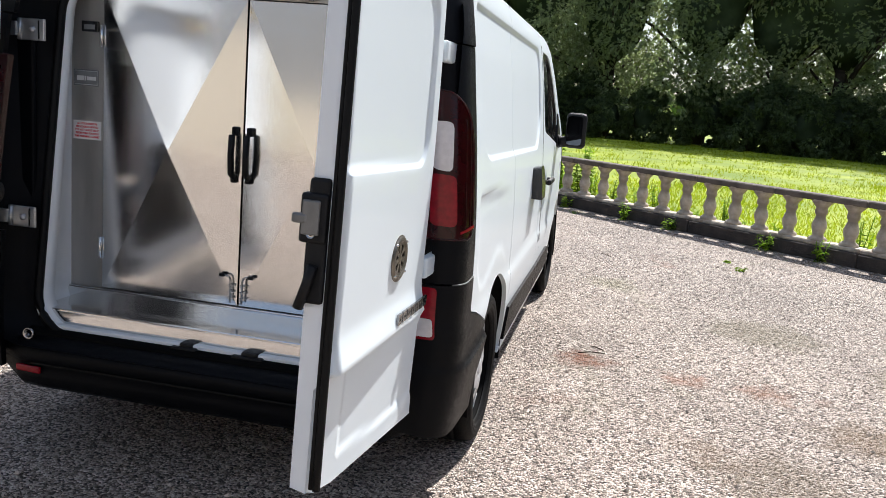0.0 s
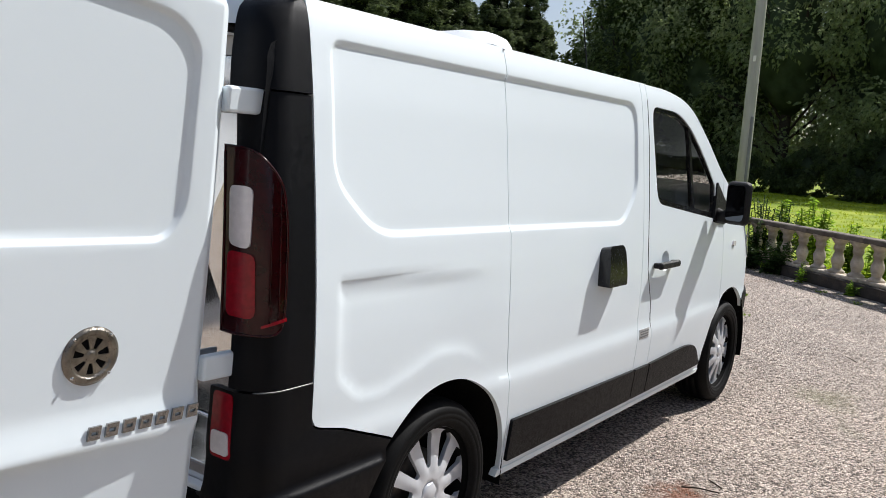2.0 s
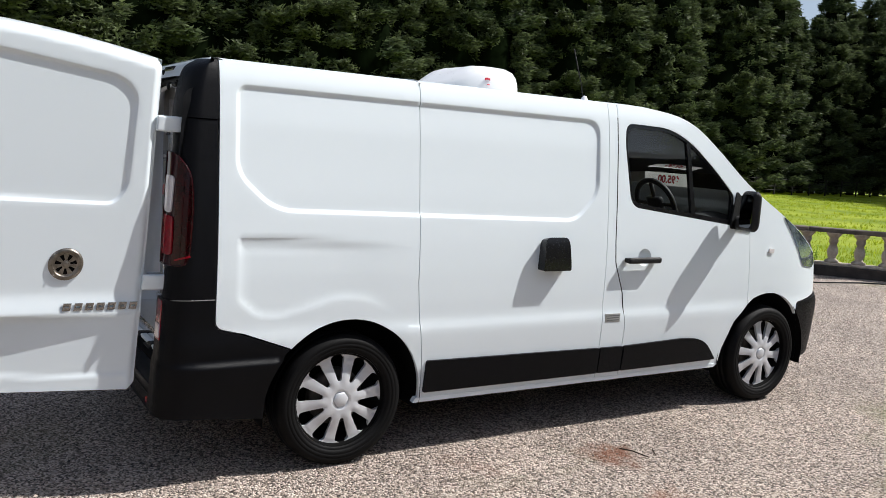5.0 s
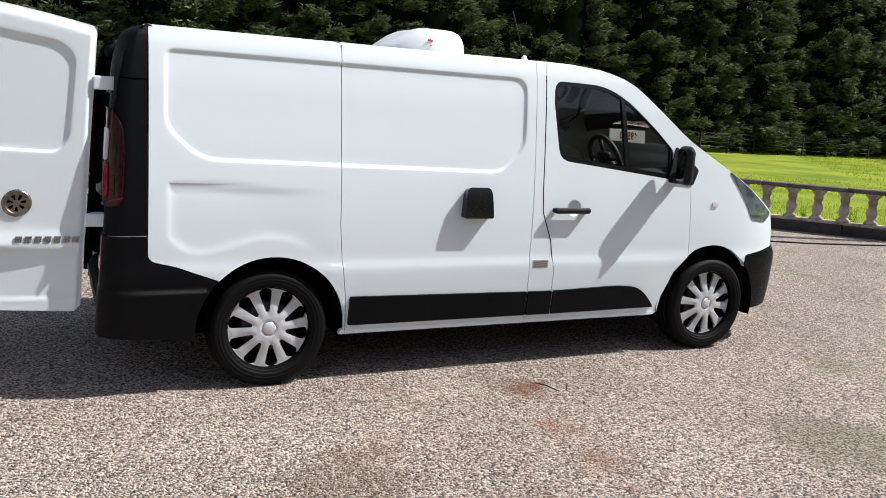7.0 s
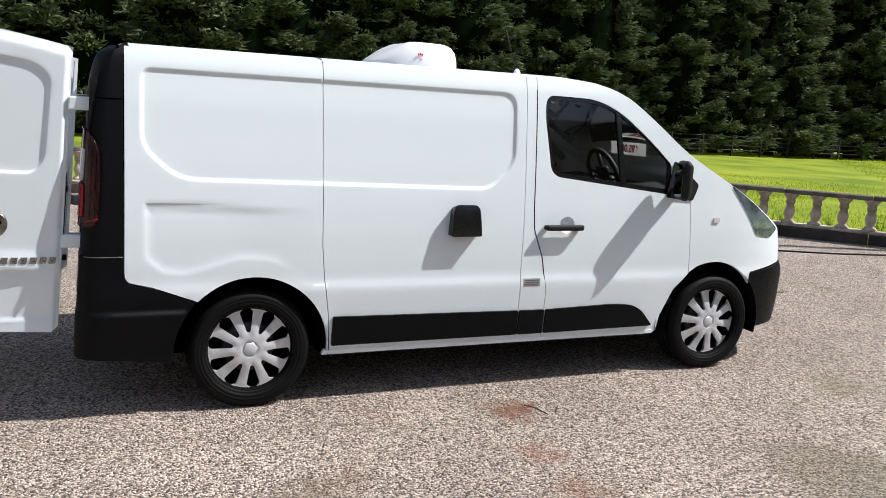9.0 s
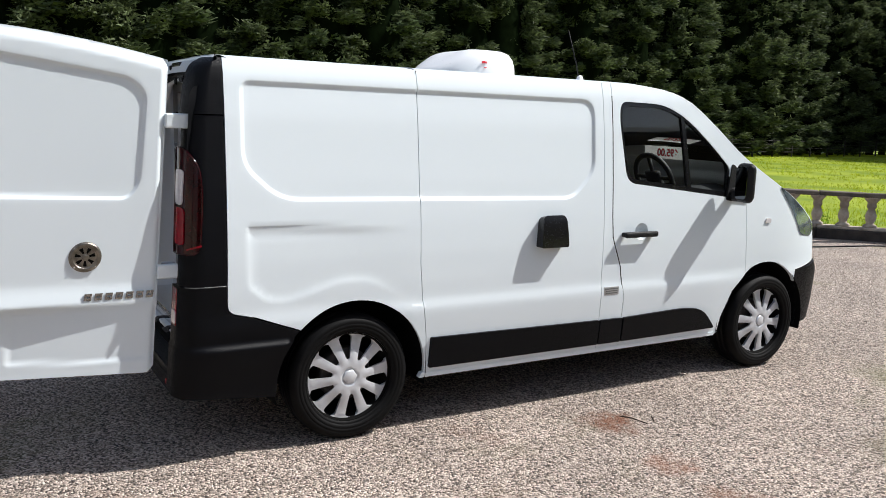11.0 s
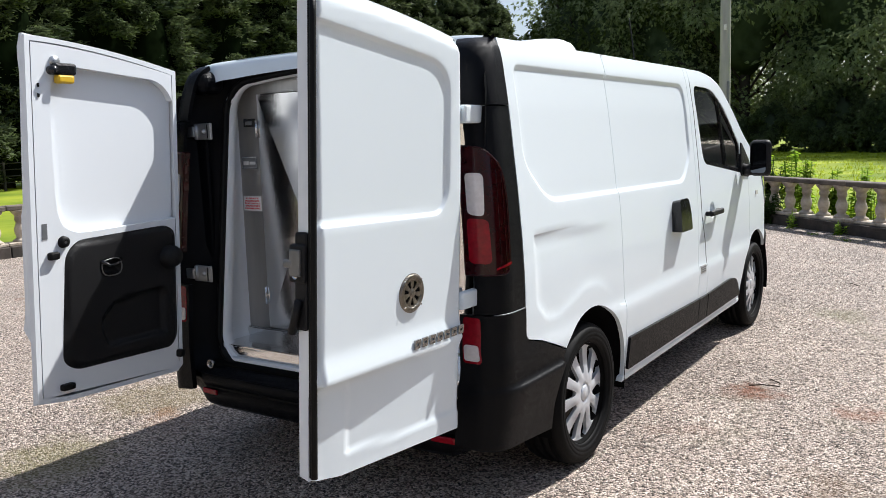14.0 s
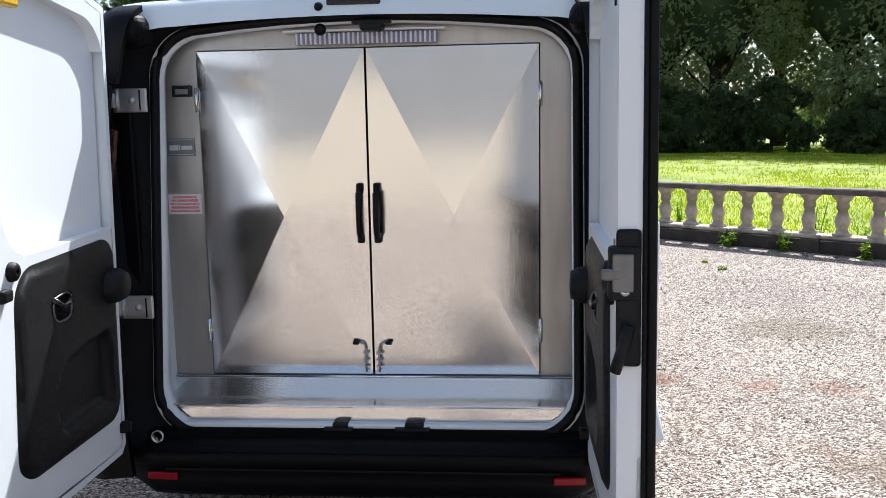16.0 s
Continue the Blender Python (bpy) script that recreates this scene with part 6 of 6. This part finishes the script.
unit = tagged(part("roof_cooling_unit", mesh_of("roof_cooling_unit", vs, fs), GRP), "rounded white refrigeration unit fixed on the van roof", "cooling unit")
part("unit_base", box((0.56, 0.50, 0.02), (-0.025, 1.165, 1.902), 0.008), RUBBER, unit)
for dy, dz, w in ((-0.013, 0.0, 0.008), (0.0, 0.002, 0.009), (0.013, 0.0, 0.008)):
    part("unit_mark", box((0.010, w, 0.013), (0.291, 1.13 + dy, 1.985 + dz), 0.002), RED_INK, unit, "small red maker's mark")
part("unit_mark", box((0.010, 0.012, 0.005), (0.296, 1.135, 1.953), 0.001), RED_INK, unit)
aer = tagged(part("aerial", tube([(0.5, 1.70, 1.90), (0.5, 1.672, 2.0), (0.5, 1.595, 2.20)], 0.0035, 6), RUBBER), "thin black whip aerial on the van roof", "aerial")
part("aerial_foot", lathe([(0.0, 0.035), (0.014, 0.030), (0.026, 0.0)], 14, at=(0.5, 1.705, 1.90)), GRP, aer)


# ---- weeds and grass ----
def weed(at, h, leaves, mat, label, stems=5, spread=0.10, leaf=0.06, seed=0, name="weed"):
    rng = random.Random(seed)
    th = empty(name, label, name.replace("_", " "), group="weeds by the drive")
    stalks = []
    vs, fs = [], []
    for _ in range(stems):
        a = rng.uniform(0, 6.283)
        top = Vector((spread * math.cos(a) * rng.random(), spread * math.sin(a) * rng.random(), h * rng.uniform(0.6, 1.0)))
        base = Vector((top.x * 0.25, top.y * 0.25, -0.02))
        mid = base.lerp(top, 0.5) + Vector((rng.uniform(-1, 1), rng.uniform(-1, 1), 0)) * 0.02
        stalks.append(tube([base, mid, top], 0.003 + 0.004 * h, 5))
        for i in range(leaves):
            t = rng.uniform(0.12, 1.0)
            p = base.lerp(top, t)
            b = rng.uniform(0, 6.283)
            way = Vector((math.cos(b), math.sin(b), rng.uniform(-0.2, 0.6))).normalized()
            side = way.cross(Vector((0, 0, 1))).normalized()
            L = leaf * rng.uniform(0.6, 1.4) * (1.2 - 0.6 * t)
            k = len(vs)
            vs += [p, p + way * L * 0.5 + side * L * 0.24, p + way * L + Vector((0, 0, -0.25 * L)), p + way * L * 0.5 - side * L * 0.24]
            fs.append((k, k + 1, k + 2, k + 3))
    for st in stalks:
        part("stem", st, mat, th)
    part("leaves", mesh_of("leaves", vs, fs, False), mat, th)
    x, y = at
    th.location = (x, y, ground_z(x, y))
    return th


def along(t, off=0.0):
    """A place on the drive side of the long balustrade."""
    a, b = Vector(END_E), Vector(CORNER)
    d = (b - a).normalized()
    p = a + d * t
    return (p.x - d.y * off, p.y + d.x * off)


rng = random.Random(9)
for i in range(14):
    x, y = rng.uniform(-2.6, 3.2), rng.uniform(4.6, 9.6)
    if x * 0.76 + (y - 7.5) * 0.65 > 2.6:
        continue
    weed((x, y), rng.uniform(0.025, 0.055), 9, WEED, "low bright green weed growing through the gravel", 7, rng.uniform(0.05, 0.12), rng.uniform(0.03, 0.05), i)
rng = random.Random(5)
for i, (t, h) in enumerate(((8.6, 0.30), (8.9, 0.18), (9.6, 0.22), (10.5, 0.26), (11.2, 0.20), (12.6, 0.16), (13.4, 0.24), (14.6, 0.2), (15.6, 0.28), (16.4, 0.22))):
    weed(along(t, 0.24), h, 14, WEED, "leafy green weed at the foot of the balustrade", 6, 0.12, 0.07, 30 + i)
for i in range(26):
    weed(along(6.2 + 0.47 * i + rng.uniform(-0.1, 0.1), -0.35), rng.uniform(0.22, 0.60), 22, WEED, "tall weed showing between the balusters", 5, 0.16, 0.08, 60 + i)
for i in range(10):
    q = Vector(CORNER).lerp(Vector(CORNER_W), 0.2 + 0.07 * i)
    weed((q.x + 0.1, q.y + 0.4), rng.uniform(0.3, 0.6), 22, WEED, "tall weed showing between the balusters", 5, 0.15, 0.08, 90 + i)
# bramble and nettles at the corner
for i, (dt, off, h) in enumerate(((-1.2, 0.25, 0.75), (-0.75, 0.28, 0.85), (-0.3, 0.22, 0.8), (-1.0, -0.35, 1.1), (-1.7, 0.2, 0.5), (-0.5, -0.4, 1.15))):
    L = (Vector(CORNER) - Vector(END_E)).length
    weed(along(L + dt, off), h, 60, DARK_WEED, "dense dark bramble grown over the balustrade corner", 14, 0.34, 0.10, 120 + i, "bramble")
for i, (dt, off, h) in enumerate(((-1.9, -0.4, 1.22), (-2.5, -0.45, 1.05), (-1.3, -0.6, 1.2), (-3.1, -0.4, 0.95), (-0.9, -0.45, 1.1))):
    L = (Vector(CORNER) - Vector(END_E)).length
    weed(along(L + dt, off), h, 90, WEED, "tall bright nettle standing behind the balustrade", 5, 0.20, 0.13, 140 + i, "nettle")

# grass blades behind the balustrade
vs, fs = [], []
d1 = (Vector(CORNER) - Vector(END_E))
n1 = Vector((d1.y, -d1.x)).normalized() * -1
if n1.x < 0 and n1.y < 0:
    n1 = -n1
n1 = Vector((abs(n1.x), abs(n1.y)))
d2 = Vector(CORNER_W) - Vector(CORNER)
n2 = Vector((-0.65, 0.76))
count = 0
while count < 60000:
    if rng.random() < 0.7:
        p = Vector(END_E) + d1 * rng.uniform(0.25, 1.0) + n1 * (0.25 + 16 * rng.random() ** 1.8)
    else:
        p = Vector(CORNER) + d2 * rng.uniform(0.0, 1.05) + n2 * (0.25 + 16 * rng.random() ** 1.8)
    h = rng.uniform(0.035, 0.10)
    z = ground_z(p.x, p.y) - 0.04
    a = rng.uniform(0, 6.283)
    w = rng.uniform(0.006, 0.014)
    lean = Vector((rng.uniform(-1, 1), rng.uniform(-1, 1))) * h * 0.5
    k = len(vs)
    vs += [(p.x - w * math.cos(a), p.y - w * math.sin(a), z), (p.x + w * math.cos(a), p.y + w * math.sin(a), z), (p.x + lean.x, p.y + lean.y, z + h)]
    fs.append((k, k + 1, k + 2))
    count += 1
tagged(part("grass", mesh_of("grass", vs, fs, False), BLADES), "long bright green grass blades beyond the balustrade", "grass", kind="stuff")

# taller tufts over the whole meadow
tv, tf = [], []
for _ in range(9000):
    p = Vector((rng.uniform(-34, 22), rng.uniform(6, 52)))
    if (p - Vector(END_E)).dot(n1) < 0.8 or (p.x < CORNER[0] and (p - Vector(CORNER)).dot(n2) < 0.8):
        continue
    z = ground_z(p.x, p.y) - 0.05
    for _ in range(6):
        q = p + Vector((rng.gauss(0, 0.12), rng.gauss(0, 0.12)))
        h, a, w = rng.uniform(0.06, 0.14), rng.uniform(0, 6.283), rng.uniform(0.012, 0.026)
        k = len(tv)
        tv += [(q.x - w * math.cos(a), q.y - w * math.sin(a), z), (q.x + w * math.cos(a), q.y + w * math.sin(a), z), (q.x + rng.gauss(0, 0.06), q.y + rng.gauss(0, 0.06), z + h)]
        tf.append((k, k + 1, k + 2))
tagged(part("grass_tufts", mesh_of("grass_tufts", tv, tf, False), BLADES), "rough yellow-green grass tufts across the meadow", "grass", kind="stuff")
